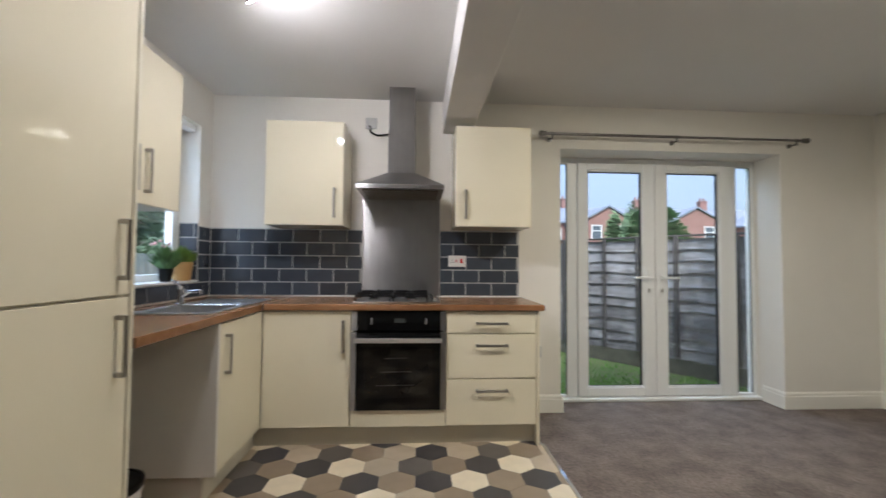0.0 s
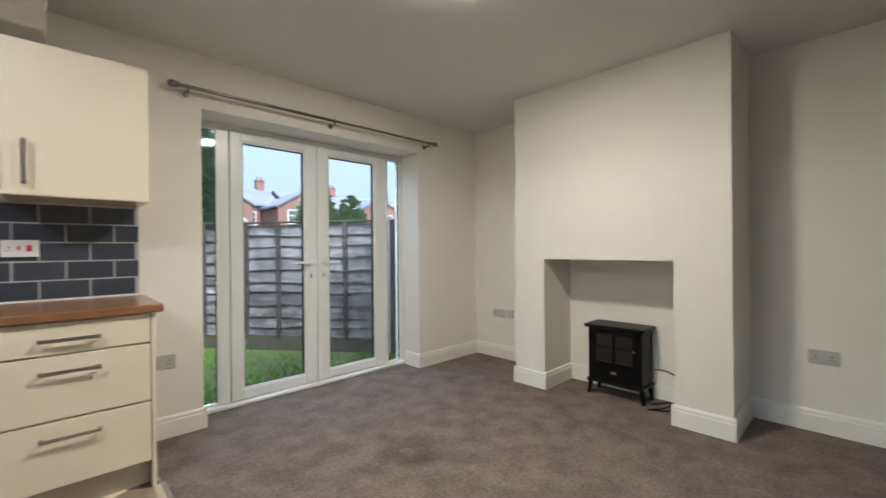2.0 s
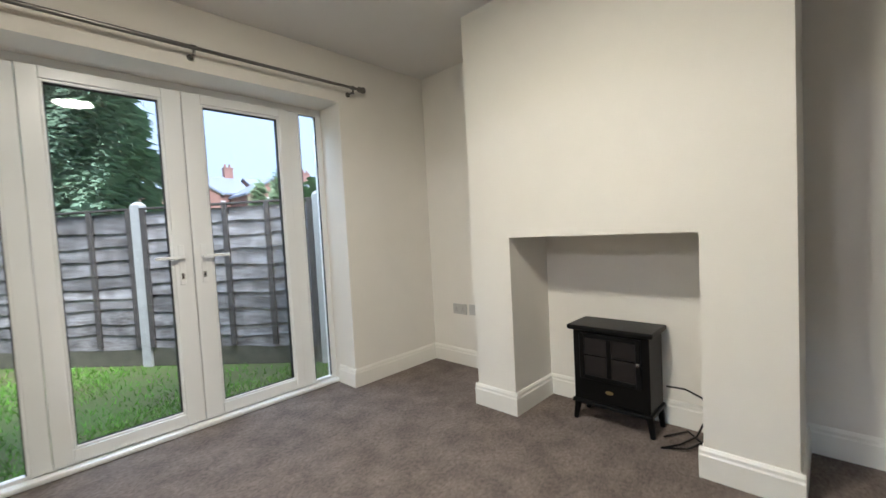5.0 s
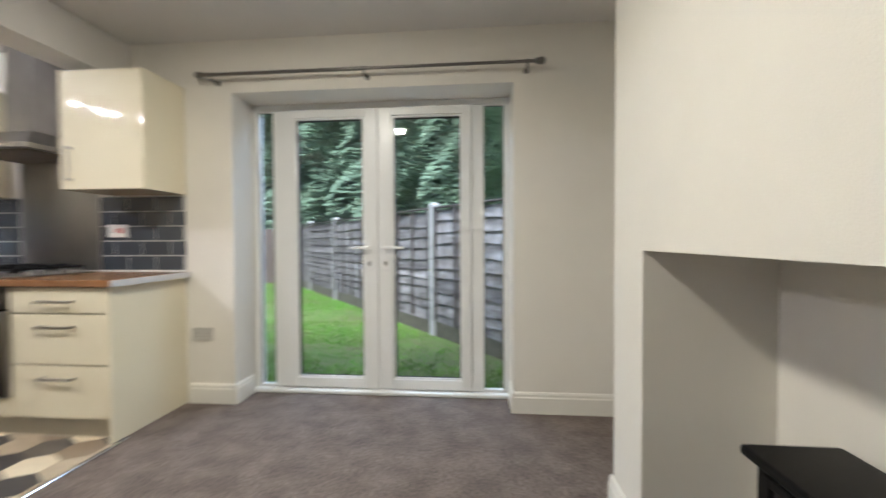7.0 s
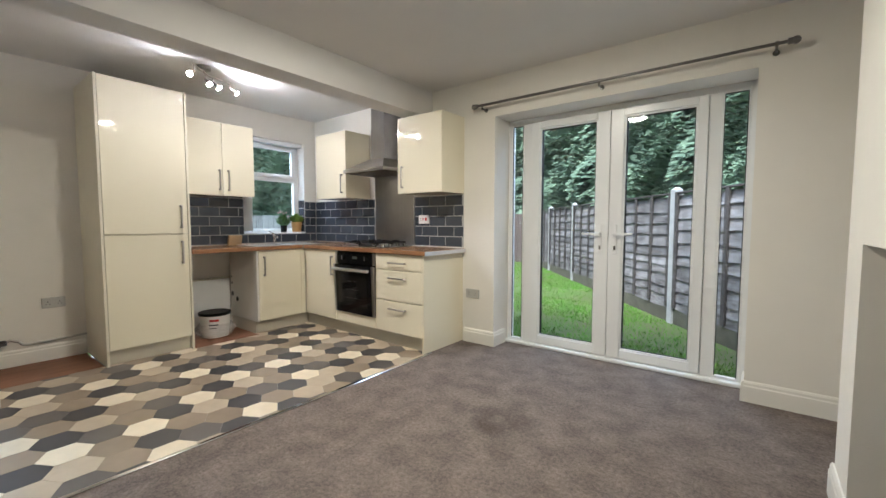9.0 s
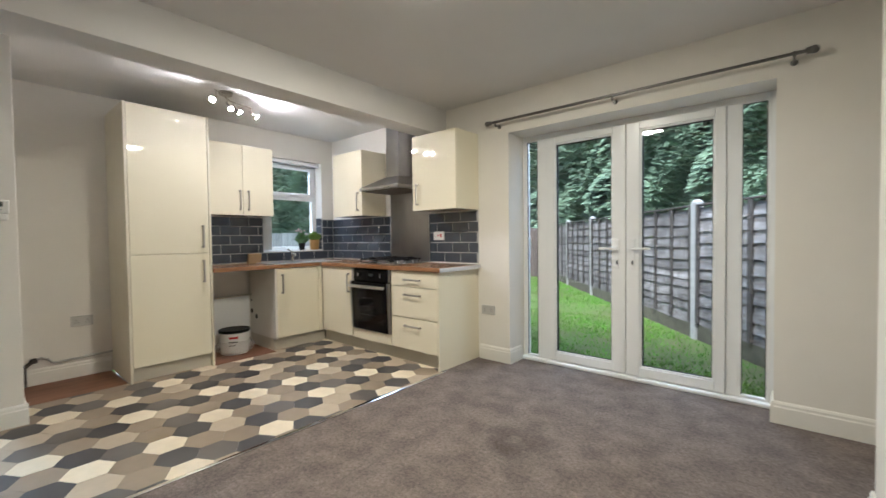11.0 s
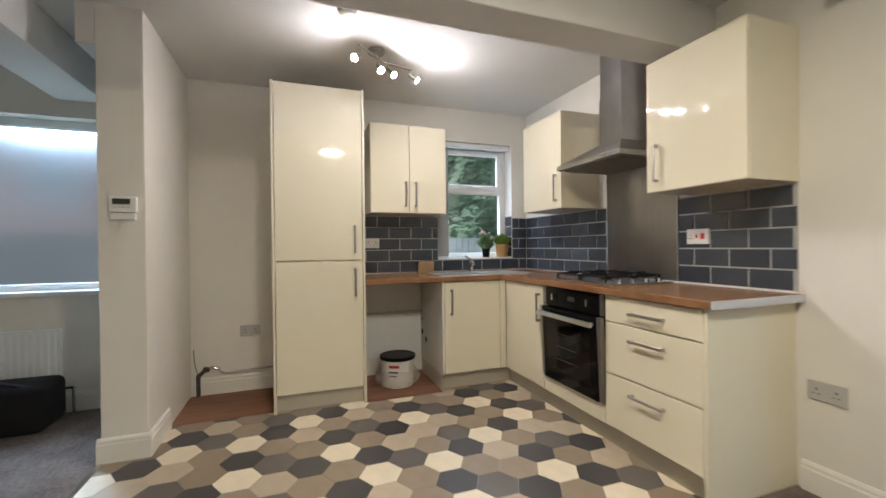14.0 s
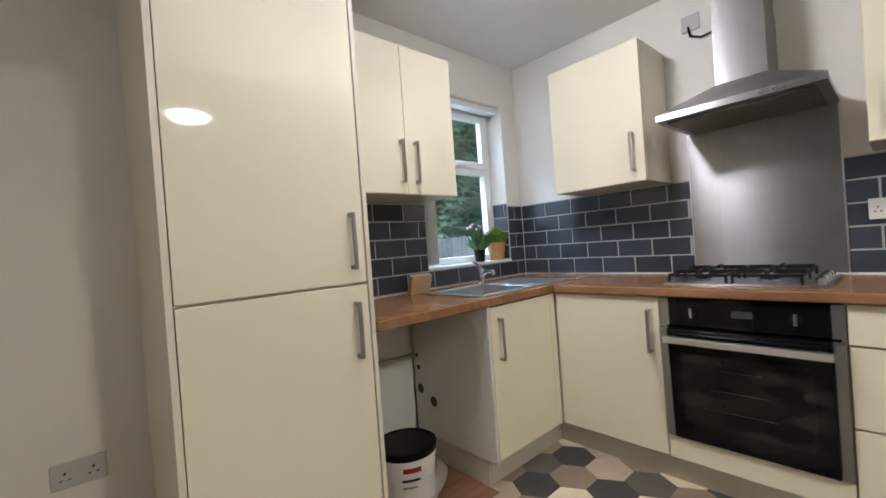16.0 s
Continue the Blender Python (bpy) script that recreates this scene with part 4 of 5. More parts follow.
# curtain pole
cp = thing("curtain_pole", "brushed nickel curtain pole above the garden doors", "curtain pole")
PZ, PY = 2.195, 4.445
part("pole", rod(bmesh.new(), (1.65, PY, PZ), (3.79, PY, PZ), 0.0098, seg=16), POLE, cp, "", True)
part("pole", rod(bmesh.new(), (1.65, PY, PZ), (2.72, PY, PZ), 0.0115, seg=16), POLE, cp, "thicker half of the pole", True)
for ex, s in ((1.65, -1), (3.79, 1)):
    bm = bmesh.new()
    rod(bm, (ex, PY, PZ), (ex + s * 0.02, PY, PZ), 0.019, seg=16)
    bmesh.ops.create_uvsphere(bm, u_segments=18, v_segments=12, radius=0.023, matrix=Matrix.Translation((ex + s * 0.036, PY, PZ)))
    part("finial", bm, POLE, cp, "round ball finial", True)
for ex in (1.70, 2.722, 3.74):
    bm = rod(bmesh.new(), (ex, PY, PZ - 0.03), (ex, BACK - 0.004, PZ - 0.03), 0.006)
    rod(bm, (ex, BACK - 0.006, PZ - 0.03), (ex, BACK - 0.0005, PZ - 0.03), 0.018, seg=18)
    rod(bm, (ex - 0.008, PY, PZ), (ex + 0.008, PY, PZ), 0.0145, seg=16)
    rod(bm, (ex, PY, PZ - 0.04), (ex, PY, PZ - 0.015), 0.007)
    part("bracket", bm, POLE, cp, "", True)

# electric stove
st = thing("electric_stove", "black freestanding electric stove heater with glazed door", "stove", at=(4.17, 2.83, 0))
st.rotation_euler = (0, 0, radians(-90))
st.scale = (1, 1, 0.97)
SW, SD = 0.205, 0.215
part("body", box(-SW, SW, 0.0, SD, 0.13, 0.545, 0.004), BLACK_SATIN, st)
part("top", box(-SW - 0.025, SW + 0.025, -0.03, SD + 0.01, 0.546, 0.575, 0.009, 3), BLACK_SATIN, st)
part("base", boxes([(-SW - 0.012, SW + 0.012, -0.012, SD + 0.004, 0.105, 0.129)], 0.006), BLACK_SATIN, st)
for lx in (-SW + 0.01, SW - 0.01):
    for ly in (0.02, SD - 0.025):
        bm = bmesh.new()
        rod(bm, (lx, ly, 0.105), (lx * 1.07, ly - 0.008, 0.0), 0.02, 0.013, 10)
        part("leg", bm, BLACK_SATIN, st, "", True)
STOVE_GLASS = material("smoked_stove_glass", (0.006, 0.006, 0.007), 0.05, grain=0.2, scale=8, spec=0.9)
dr = part("door", boxes([(-0.165, -0.14, -0.014, -0.0005, 0.26, 0.53), (0.14, 0.165, -0.014, -0.0005, 0.26, 0.53), (-0.14, 0.14, -0.014, -0.0005, 0.505, 0.53), (-0.14, 0.14, -0.014, -0.0005, 0.26, 0.285), (-0.012, 0.012, -0.014, -0.0005, 0.285, 0.505)], 0.003, 1), BLACK_SATIN, st, "arched black glazed door")
for a, b7 in ((-0.139, -0.013), (0.013, 0.139)):
    part("pane", box(a, b7, -0.007, -0.004, 0.286, 0.504), STOVE_GLASS, dr)
    part("glazing_bar", box(a, b7, -0.011, -0.0072, 0.40, 0.408), BLACK_SATIN, dr)
bm = bmesh.new()
bmesh.ops.create_uvsphere(bm, u_segments=12, v_segments=8, radius=0.011, matrix=Matrix.Translation((0.155, -0.024, 0.40)))
part("knob", bm, CHROME, dr, "small chrome door knob", True)
bd = part("badge", lathe(bmesh.new(), [(0.02, 0), (0.018, 0.003)], 20), material("brass_badge", (0.45, 0.36, 0.18), 0.35, 0.9), st, "oval brass badge")
bd.matrix_local = pose(-0.005, -0.001, 0.20, 90, 0, 0) @ Matrix.Diagonal((1.1, 0.55, 1, 1))
cb = thing("power_cable", "black mains cable looping from the stove to the recess corner", "cable")
part("cable", tube(bmesh.new(), [(4.30, 2.585, 0.25), (4.31, 2.50, 0.25), (4.34, 2.43, 0.21), (4.38, 2.41, 0.12), (4.30, 2.45, 0.02), (4.18, 2.50, 0.012), (4.10, 2.56, 0.012), (4.16, 2.46, 0.012), (4.26, 2.42, 0.014), (4.35, 2.50, 0.012), (4.22, 2.58, 0.012)], 0.005, 6), BLACK_SATIN, cb, "", True)

# tile edge strip
structure("threshold_strip", boxes([(EDGE_X - 0.012, EDGE_X + 0.012, STUB_Y0 - 0.012, 3.95, 0.0, 0.008), (STUB_X, EDGE_X - 0.012, STUB_Y0 - 0.012, STUB_Y0 + 0.012, 0.0, 0.008)], 0.003, 1), CHROME, "silver metal strip between vinyl tiles and carpet", "trim")

# ---- room beyond the wall end ----
wn = tagged(new("window_2"), "white window with frosted glass above a radiator", "window", kind="structure")
wx = LEFT - 0.16
part("window_frame", boxes([(wx, wx + 0.06, HALL_Y0, HALL_Y0 + 0.06, HALL_Z0, HALL_Z1), (wx, wx + 0.06, HALL_Y1 - 0.06, HALL_Y1, HALL_Z0, HALL_Z1), (wx, wx + 0.06, HALL_Y0 + 0.06, HALL_Y1 - 0.06, HALL_Z0, HALL_Z0 + 0.06), (wx, wx + 0.06, HALL_Y0 + 0.06, HALL_Y1 - 0.06, HALL_Z1 - 0.06, HALL_Z1)], 0.003, 1), UPVC, wn)
g = part("pane", box(wx + 0.02, wx + 0.026, HALL_Y0 + 0.05, HALL_Y1 - 0.05, HALL_Z0 + 0.05, HALL_Z1 - 0.05), FROST, wn, "frosted pane")
g.visible_shadow = False
part("window_sill", box(wx + 0.06, LEFT + 0.03, HALL_Y0, HALL_Y1, HALL_Z0 - 0.02, HALL_Z0 + 0.012, 0.003), UPVC, wn)
rd = thing("radiator", "white ribbed panel radiator under the frosted window", "radiator")
bm = boxes([(LEFT + 0.03, LEFT + 0.055, -0.3, 0.765, 0.13, 0.595)], 0.004)
part("panel", bm, UPVC, rd)
for k in range(26):
    part("rib", box(LEFT + 0.0555, LEFT + 0.063, -0.28 + k * 0.04, -0.258 + k * 0.04, 0.15, 0.575, 0.003, 1), UPVC, rd)
part("valve", tube(bmesh.new(), [(LEFT + 0.045, 0.78, 0.18), (LEFT + 0.045, 0.83, 0.18), (LEFT + 0.045, 0.83, 0.0)], 0.01), CHROME, rd, "", True)
bgb = thing("black_bag", "black holdall bag on the carpet by the radiator", "bag", at=(-0.68, 0.55, 0))
part("body", box(-0.16, 0.16, -0.3, 0.27, 0.0, 0.30, 0.05, 4), material("black_fabric", (0.005, 0.005, 0.006), 0.9, grain=0.3, scale=60, bump=0.4), bgb, "", True)
part("strap", tube(bmesh.new(), [(0.1, -0.2, 0.29), (0.12, -0.1, 0.335), (0.12, 0.05, 0.335), (0.1, 0.15, 0.29)], 0.012, 8), BLACK_SATIN, bgb)
structure("beam_hall", box(LEFT, STUB_X, 1.235, STUB_Y0 - 0.001, 2.23, CEILING - 0.001, 0.003), CEIL, "painted downstand over the hall opening", "beam")
structure("ceiling_bulkhead", box(LEFT, 0.45, 0.74, 1.033, 2.2, CEILING - 0.001, 0.003), CEIL, "boxed-in bulkhead under the hall ceiling", "ceiling")

# ---- garden ----
FD = Vector((-0.62, 0.785, 0)).normalized()
P0 = Vector((2.87, 7.12, 0))
STEP = 1.93
rnd = random.Random(11)
FENCE_TOP = 1.50


def fence_panel(a, b, n):
    """One waney-lap panel between two posts: overlapping uneven boards, battens on the face, a concrete gravel board below."""
    f = thing("lap_fence", "weathered grey overlap fence panel on a gravel board", "fence", "garden fence", at=a)
    L = (b - a).length
    f.rotation_euler = (0, 0, math.atan2(b.y - a.y, b.x - a.x))
    part("gravel_board", box(0.05, L - 0.05, -0.025, 0.025, GROUND, 0.075, 0.004, 1), GRAVELBOARD, f, "brown-grey gravel board")
    rows = 10
    cuts = [rnd.uniform(0.75, 1.25) for i in range(rows)]
    z, h = 0.085, 0.0
    for i in range(rows):
        z += h
        h = cuts[i] / sum(cuts) * (FENCE_TOP - 0.115)
        bm = bmesh.new()
        steps = 7
        top, bot = [], []
        j0, j1 = rnd.uniform(-0.008, 0.008), rnd.uniform(-0.008, 0.008)
        for k in range(steps + 1):
            x = 0.06 + (L - 0.12) * k / steps
            w = rnd.uniform(-0.016, 0.016)
            bot.append((x, z - 0.02 + w + j0 + (j1 - j0) * k / steps))
            top.append((x, z + h + 0.012))
        outline = bot + top[::-1]
        fr = [bm.verts.new((x, 0.012 + (0.016 if m < len(bot) else -0.012), zz)) for m, (x, zz) in enumerate(outline)]
        bk2 = [bm.verts.new((x, -0.006 + (0.016 if m < len(bot) else -0.012), zz)) for m, (x, zz) in enumerate(outline)]
        q = len(outline)
        for m in range(steps):
            i0, i1, i2, i3 = m, m + 1, q - 2 - m, q - 1 - m
            bm.faces.new((fr[i0], fr[i1], fr[i2], fr[i3]))
            bm.faces.new((bk2[i3], bk2[i2], bk2[i1], bk2[i0]))
            bm.faces.new((fr[i1], fr[i0], bk2[i0], bk2[i1]))
        part("board", bm, FENCE, f)
    for k in range(5):
        x = 0.08 + (L - 0.16) * k / 4
        part("batten", box(x - 0.026, x + 0.026, 0.03, 0.055, 0.085, FENCE_TOP + 0.005, 0.002, 1), BATTEN, f)
    part("capping", box(0.05, L - 0.05, -0.02, 0.052, FENCE_TOP + 0.006, FENCE_TOP + 0.026, 0.003, 1), BATTEN, f, "dark capping rail")
    return f


posts = [P0 + FD * STEP * k for k in range(-2, 5)]
for k, (a, b8) in enumerate(zip(posts, posts[1:])):
    n = Vector((FD.y, -FD.x, 0))
    fence_panel(a, b8, k)
for p in posts:
    pst2 = thing("fence_post", "pale concrete fence post with pointed top", "post", "garden fence", at=(p.x, p.y, 0))
    pst2.rotation_euler = (0, 0, math.atan2(FD.y, FD.x))
    bm = bmesh.new()
    r, rr = 0.05, 0.02
    lv = [[bm.verts.new((sx * q, sy * q, z)) for sx, sy in ((-1, -1), (1, -1), (1, 1), (-1, 1))] for q, z in ((r, GROUND - 0.05), (r, 1.555), (rr, 1.59))]
    for a, b8 in zip(lv, lv[1:]):
        for i in range(4):
            bm.faces.new((a[i], a[(i + 1) % 4], b8[(i + 1) % 4], b8[i]))
    bm.faces.new(lv[-1])
    part("shaft", bm, CONCRETE, pst2)

sf2 = thing("board_fence", "pale grey close-board fence beside the house", "fence")
PALE = material("pale_fence_board", (0.50, 0.49, 0.47), 0.9, grain=0.3, scale=10, bump=0.3, per_object=0.15)
for k in range(64):
    part("board", box(-4.4, -4.38, 2.0 + k * 0.125, 2.119 + k * 0.125, GROUND, 1.30 + rnd.uniform(-0.01, 0.01)), PALE, sf2)

# unseen fence added so the frosted pane reads darker towards its bottom
bf2 = thing("board_fence", "unseen dark brown close-board fence added to darken the frosted window's foot", "fence")
BROWN2 = material("dark_brown_board", (0.11, 0.085, 0.07), 0.9, grain=0.35, scale=10, bump=0.3, per_object=0.2)
for k in range(46):
    part("board", box(-3.2, -3.18, -4.0 + k * 0.125, -3.881 + k * 0.125, GROUND, 1.35 + rnd.uniform(-0.01, 0.01)), BROWN2, bf2)

# brown vertical-board fence closing the far end
bf = thing("board_fence", "dark brown close-board fence at the garden end", "fence")
BROWN = material("brown_fence_board", (0.13, 0.10, 0.085), 0.9, grain=0.35, scale=10, bump=0.3, per_object=0.2)
e0 = posts[-1]
for k in range(60):
    p = e0 + Vector((-1, 0.02, 0)) * (0.12 * k + 0.1)
    part("board", box(p.x - 0.056, p.x + 0.056, p.y, p.y + 0.02, GROUND, 1.45 + rnd.uniform(-0.012, 0.012)), BROWN, bf)


def spray(bm, at, out, size, rnd2):
    """A drooping fan of flat leaflets."""
    side = out.cross(Vector((0, 0, 1))).normalized()
    droop = Vector((0, 0, -0.55))
    for k in range(5):
        t = (k - 2) / 2
        d = (out * (1 - 0.35 * abs(t)) + side * t * 0.75 + droop * rnd2.uniform(0.3, 1.0)).normalized() * size * rnd2.uniform(0.7, 1.1)
        w = side.cross(d).normalized().lerp(side, 0.6).normalized() * size * 0.13
        m = at + d * 0.5 + Vector((0, 0, size * 0.06))
        vs = [bm.verts.new(v) for v in (at, m - w, at + d, m + w)]
        bm.faces.new(vs)


def conifer(at, height, radius, n, seed):
    t = thing("conifer_tree", "tall dense green cypress with drooping sprays", "tree", "cypress row", at)
    r2 = random.Random(seed)
    bm = bmesh.new()
    rod(bm, (0, 0, -0.1), (0, 0, height * 0.95), 0.16, 0.02, 10)
    for k in range(40):
        z = 0.3 + (height - 0.6) * k / 40
        a = r2.random() * 6.283
        l = radius * (1 - 0.75 * (z / height) ** 1.6) * 0.8
        rod(bm, (0, 0, z), (math.cos(a) * l, math.sin(a) * l, z + 0.15), 0.03, 0.006, 5)
    part("trunk", bm, BARK, t, "brown trunk with limbs")
    bm = bmesh.new()
    seg, lev = 18, 22
    rings = []
    for i in range(lev + 1):
        z = 0.2 + (height - 0.5) * i / lev
        rings.append([])
        for q in range(seg):
            a = 6.283 * q / seg
            e = radius * (1 - 0.8 * (z / height) ** 1.8) * (1 + 0.16 * math.sin(a * 3 + z * 1.7 + seed) + 0.12 * math.sin(a * 7 - z * 3.1)) * 0.74
            rings[-1].append(bm.verts.new((math.cos(a) * e, math.sin(a) * e, z + r2.uniform(-0.1, 0.1))))
    for lo2, hi2 in zip(rings, rings[1:]):
        for q in range(seg):
            bm.faces.new((lo2[q], lo2[(q + 1) % seg], hi2[(q + 1) % seg], hi2[q]))
    for k in range(n):
        z = height * (r2.random() ** 0.85) * 0.99 + 0.05
        a = r2.random() * 6.283
        lump = 1 + 0.16 * math.sin(a * 3 + z * 1.7 + seed) + 0.12 * math.sin(a * 7 - z * 3.1)
        env = radius * (1 - 0.8 * (z / height) ** 1.8) * lump
        rr2 = env * (0.72 + 0.28 * r2.random() ** 0.5)
        out = Vector((math.cos(a), math.sin(a), 0.1))
        spray(bm, Vector((math.cos(a) * rr2, math.sin(a) * rr2, z)), out, r2.uniform(0.17, 0.32), r2)
    part("crown", bm, LEAF, t, "layered dark green sprays")
    return t


for k, (x, y, h, r) in enumerate(((3.0, 14.6, 9.0, 1.55), (0.6, 15.0, 9.6, 1.8), (-1.8, 15.4, 9.2, 1.8), (-4.3, 15.6, 9.8, 1.9), (-6.8, 15.4, 9.0, 1.9), (-9.3, 14.4, 9.4, 2.0), (-11, 11.6, 9.0, 2.0), (-11.5, 8.6, 8.6, 2.0), (-11.6, 5.6, 8.6, 2.0), (-11.4, 3.0, 8.2, 2.0), (-6.6, 12.9, 8.0, 1.7), (-8.6, 10.9, 8.4, 1.8), (-9.4, 8.2, 8.4, 1.9))):
    conifer((x, y, GROUND), h, r, 13000 if k < 5 else 7500, k + 3)


def shrub(at, r, h, n, seed):
    t = thing("shrub", "rounded light green evergreen shrub behind the fence", "shrub", at=at)
    r2 = random.Random(seed)
    bm = bmesh.new()
    for k in range(7):
        a = r2.random() * 6.28
        rod(bm, (0, 0, 0), (math.cos(a) * r * 0.6, math.sin(a) * r * 0.6, h * 0.7), 0.04, 0.01, 6)
    part("stems", bm, BARK, t)
    bm = bmesh.new()
    for k in range(n):
        u, v = r2.random() * 6.283, r2.random()
        q = r * (1 - 0.5 * v * v) * (0.75 + 0.3 * r2.random()) * (1 + 0.18 * math.sin(3 * u + 5 * v))
        spray(bm, Vector((math.cos(u) * q, math.sin(u) * q, h * (0.1 + 0.9 * v * (0.85 + 0.15 * math.sin(5 * u))))), Vector((math.cos(u), math.sin(u), 0.9)), r2.uniform(0.16, 0.30), r2)
    for k in range(60):
        zz = h * (0.9 + 0.22 * k / 60)
        spray(bm, Vector((-0.35 + 0.1 * math.sin(k), 0.1 * math.cos(k), zz)), Vector((math.cos(k * 2.4), math.sin(k * 2.4), 0.8)), 0.22 * (1.2 - k / 60), r2)
    part("leaves", bm, SHRUB, t)


shrub((7.85, 14.0, GROUND), 1.35, 3.0, 5200, 8)


def house(at, turn, w, dep, eaves, ridge, gable_front, windows, label, stack=True):
    t = thing("terraced_house", label, "house", "brick terraces", at)
    t.rotation_euler = (0, 0, radians(turn))
    bm = bmesh.new()
    if gable_front:
        prism(bm, [(-w / 2, 0), (w / 2, 0), (w / 2, eaves), (0, ridge), (-w / 2, eaves)], 0, dep, "y")
    else:
        prism(bm, [(0, 0), (dep, 0), (dep, eaves), (dep / 2, ridge), (0, eaves)], -w / 2, w / 2, "x")
    part("wall", bm, BRICK, t)
    bm = bmesh.new()
    if gable_front:
        for s in (-1, 1):
            prism(bm, [(s * (w / 2 + 0.25), eaves - 0.15), (0, ridge + 0.1), (0, ridge + 0.28), (s * (w / 2 + 0.25), eaves + 0.05)], -0.15, dep + 0.1, "y")
    else:
        prism(bm, [(-0.3, eaves - 0.1), (dep / 2, ridge + 0.05), (dep / 2, ridge + 0.22), (-0.3, eaves + 0.08)], -w / 2 - 0.1, w / 2 + 0.1, "x")
        prism(bm, [(dep + 0.3, eaves - 0.1), (dep / 2, ridge + 0.05), (dep / 2, ridge + 0.22), (dep + 0.3, eaves + 0.08)], -w / 2 - 0.1, w / 2 + 0.1, "x")
    rf = part("roof", bm, ROOF, t)
    cx = 0 if gable_front else w / 2 - 0.8
    cy = 0.8 if gable_front else dep / 2
    if stack:
        part("chimney", boxes([(cx - 0.45, cx + 0.45, cy - 0.35, cy + 0.35, ridge - 0.5, ridge + 1.1), (cx - 0.5, cx + 0.5, cy - 0.4, cy + 0.4, ridge + 1.1, ridge + 1.22)]), BRICK, rf)
    for k in (-0.25, 0.25) if stack else ():
        part("chimney_pot", lathe(bmesh.new(), [(0.13, 0), (0.1, 0.4)], 12, (cx + k, cy, ridge + 1.22)), BRICK, t)
    for wx2, wz in windows:
        wi = part("window", boxes([(wx2 - 0.55, wx2 - 0.45, -0.06, 0.05, wz, wz + 1.4), (wx2 + 0.45, wx2 + 0.55, -0.06, 0.05, wz, wz + 1.4), (wx2 - 0.45, wx2 + 0.45, -0.06, 0.05, wz + 1.3, wz + 1.4), (wx2 - 0.6, wx2 + 0.6, -0.09, 0.05, wz - 0.1, wz), (wx2 - 0.45, wx2 + 0.45, -0.06, 0.05, wz + 0.75, wz + 0.83)]), UPVC, t, "white window frame")
        part("pane", box(wx2 - 0.45, wx2 + 0.45, -0.03, 0.04, wz, wz + 1.3), material("far_pane", (0.10, 0.12, 0.14), 0.1), wi)
    return t


BRICK_ROW = "red brick terrace with a slate roof"
REAR = "red brick gabled rear wing with a white window"
# unseen house added to cut off low sky behind the frosted pane
house((-10.5, -2.0, GROUND), 90, 8, 5, 4.2, 6.5, False, [(-1.5, 2.6), (1.5, 2.6)], "unseen red brick house side added behind the frosted window", False)
house((12.5, 42, GROUND), 0, 4.9, 4, 5.6, 6.95, True, [(0.9, 4.0)], "red brick gable with a chimney and white window")
house((20.2, 42, GROUND), 0, 5.6, 5, 5.7, 7.2, True, [(-1.3, 4.0), (1.6, 4.0)], REAR, False)
house((29.7, 42, GROUND), 0, 6.0, 5, 5.7, 7.2, True, [(1.3, 4.0)], REAR, False)
house((39.5, 42, GROUND), 0, 6.0, 5, 5.7, 7.2, True, [(-1.3, 4.0)], REAR, False)
for hx4, wins in ((9.0, [(-1, 4.0)]), (16.0, [(-1.5, 4.0), (0.3, 4.0)]), (24.5, [(-1.5, 4.0), (0.6, 4.0)]), (33.0, [(0, 4.0)]), (41.5, [(0, 4.0)])):
    house((hx4, 46.5, GROUND), 0, 8.4 if hx4 > 16 else 6.9, 8, 6.1, 8.2, False, wins, BRICK_ROW)

# bare winter tree
bt = thing("bare_tree", "leafless winter tree with fine branches", "tree", at=(9.9, 30, GROUND))
bm = bmesh.new()
r2 = random.Random(21)


def branch(p, d, length, r, depth):
    q = p + d * length
    rod(bm, p, q, r, r * 0.65, 5 if depth > 2 else 3)
    if depth:
        for k in range(3 if depth > 2 else 4):
            nd = (d + Vector((r2.uniform(-0.8, 0.8), r2.uniform(-0.8, 0.8), r2.uniform(-0.25, 0.5)))).normalized()
            branch(q, nd, length * r2.uniform(0.62, 0.85), r * 0.58, depth - 1)


branch(Vector((0, 0, 0)), Vector((0.05, 0, 1)), 4.0, 0.07, 6)
part("trunk", bm, TWIG, bt, "bare branching limbs")

# lawn blades
bm = bmesh.new()
r2 = random.Random(31)
verts, faces = [], []
for k in range(80000):
    x, y = r2.uniform(-3.6, 4.2), 4.95 + (r2.random() ** 1.5) * 8.2
    side = (Vector((x, y, 0)) - P0).dot(Vector((FD.y, -FD.x, 0)))
    if side > -0.08:
        continue
    bald = noise.noise(Vector((x * 0.9, y * 0.9, 0)))
    if bald > 0.12 and r2.random() < 0.75:
        continue
    a, h, w = r2.random() * 6.283, r2.uniform(0.02, 0.055), r2.uniform(0.003, 0.008)
    lean = Vector((r2.uniform(-0.03, 0.03), r2.uniform(-0.03, 0.03), 0))
    c = Vector((x, y, GROUND))
    i = len(verts)
    verts += [c - Vector((math.cos(a) * w, math.sin(a) * w, 0)), c + Vector((math.cos(a) * w, math.sin(a) * w, 0)), c + lean + Vector((0, 0, h))]
    faces.append((i, i + 1, i + 2))
bm.free()
me = bpy.data.meshes.new("grass")
me.from_pydata([tuple(v) for v in verts], [], faces)
me.materials.append(GRASS)
tagged(new("grass", me), "patchy green lawn grass", "grass", kind="stuff")

# ---- wall tiles ----


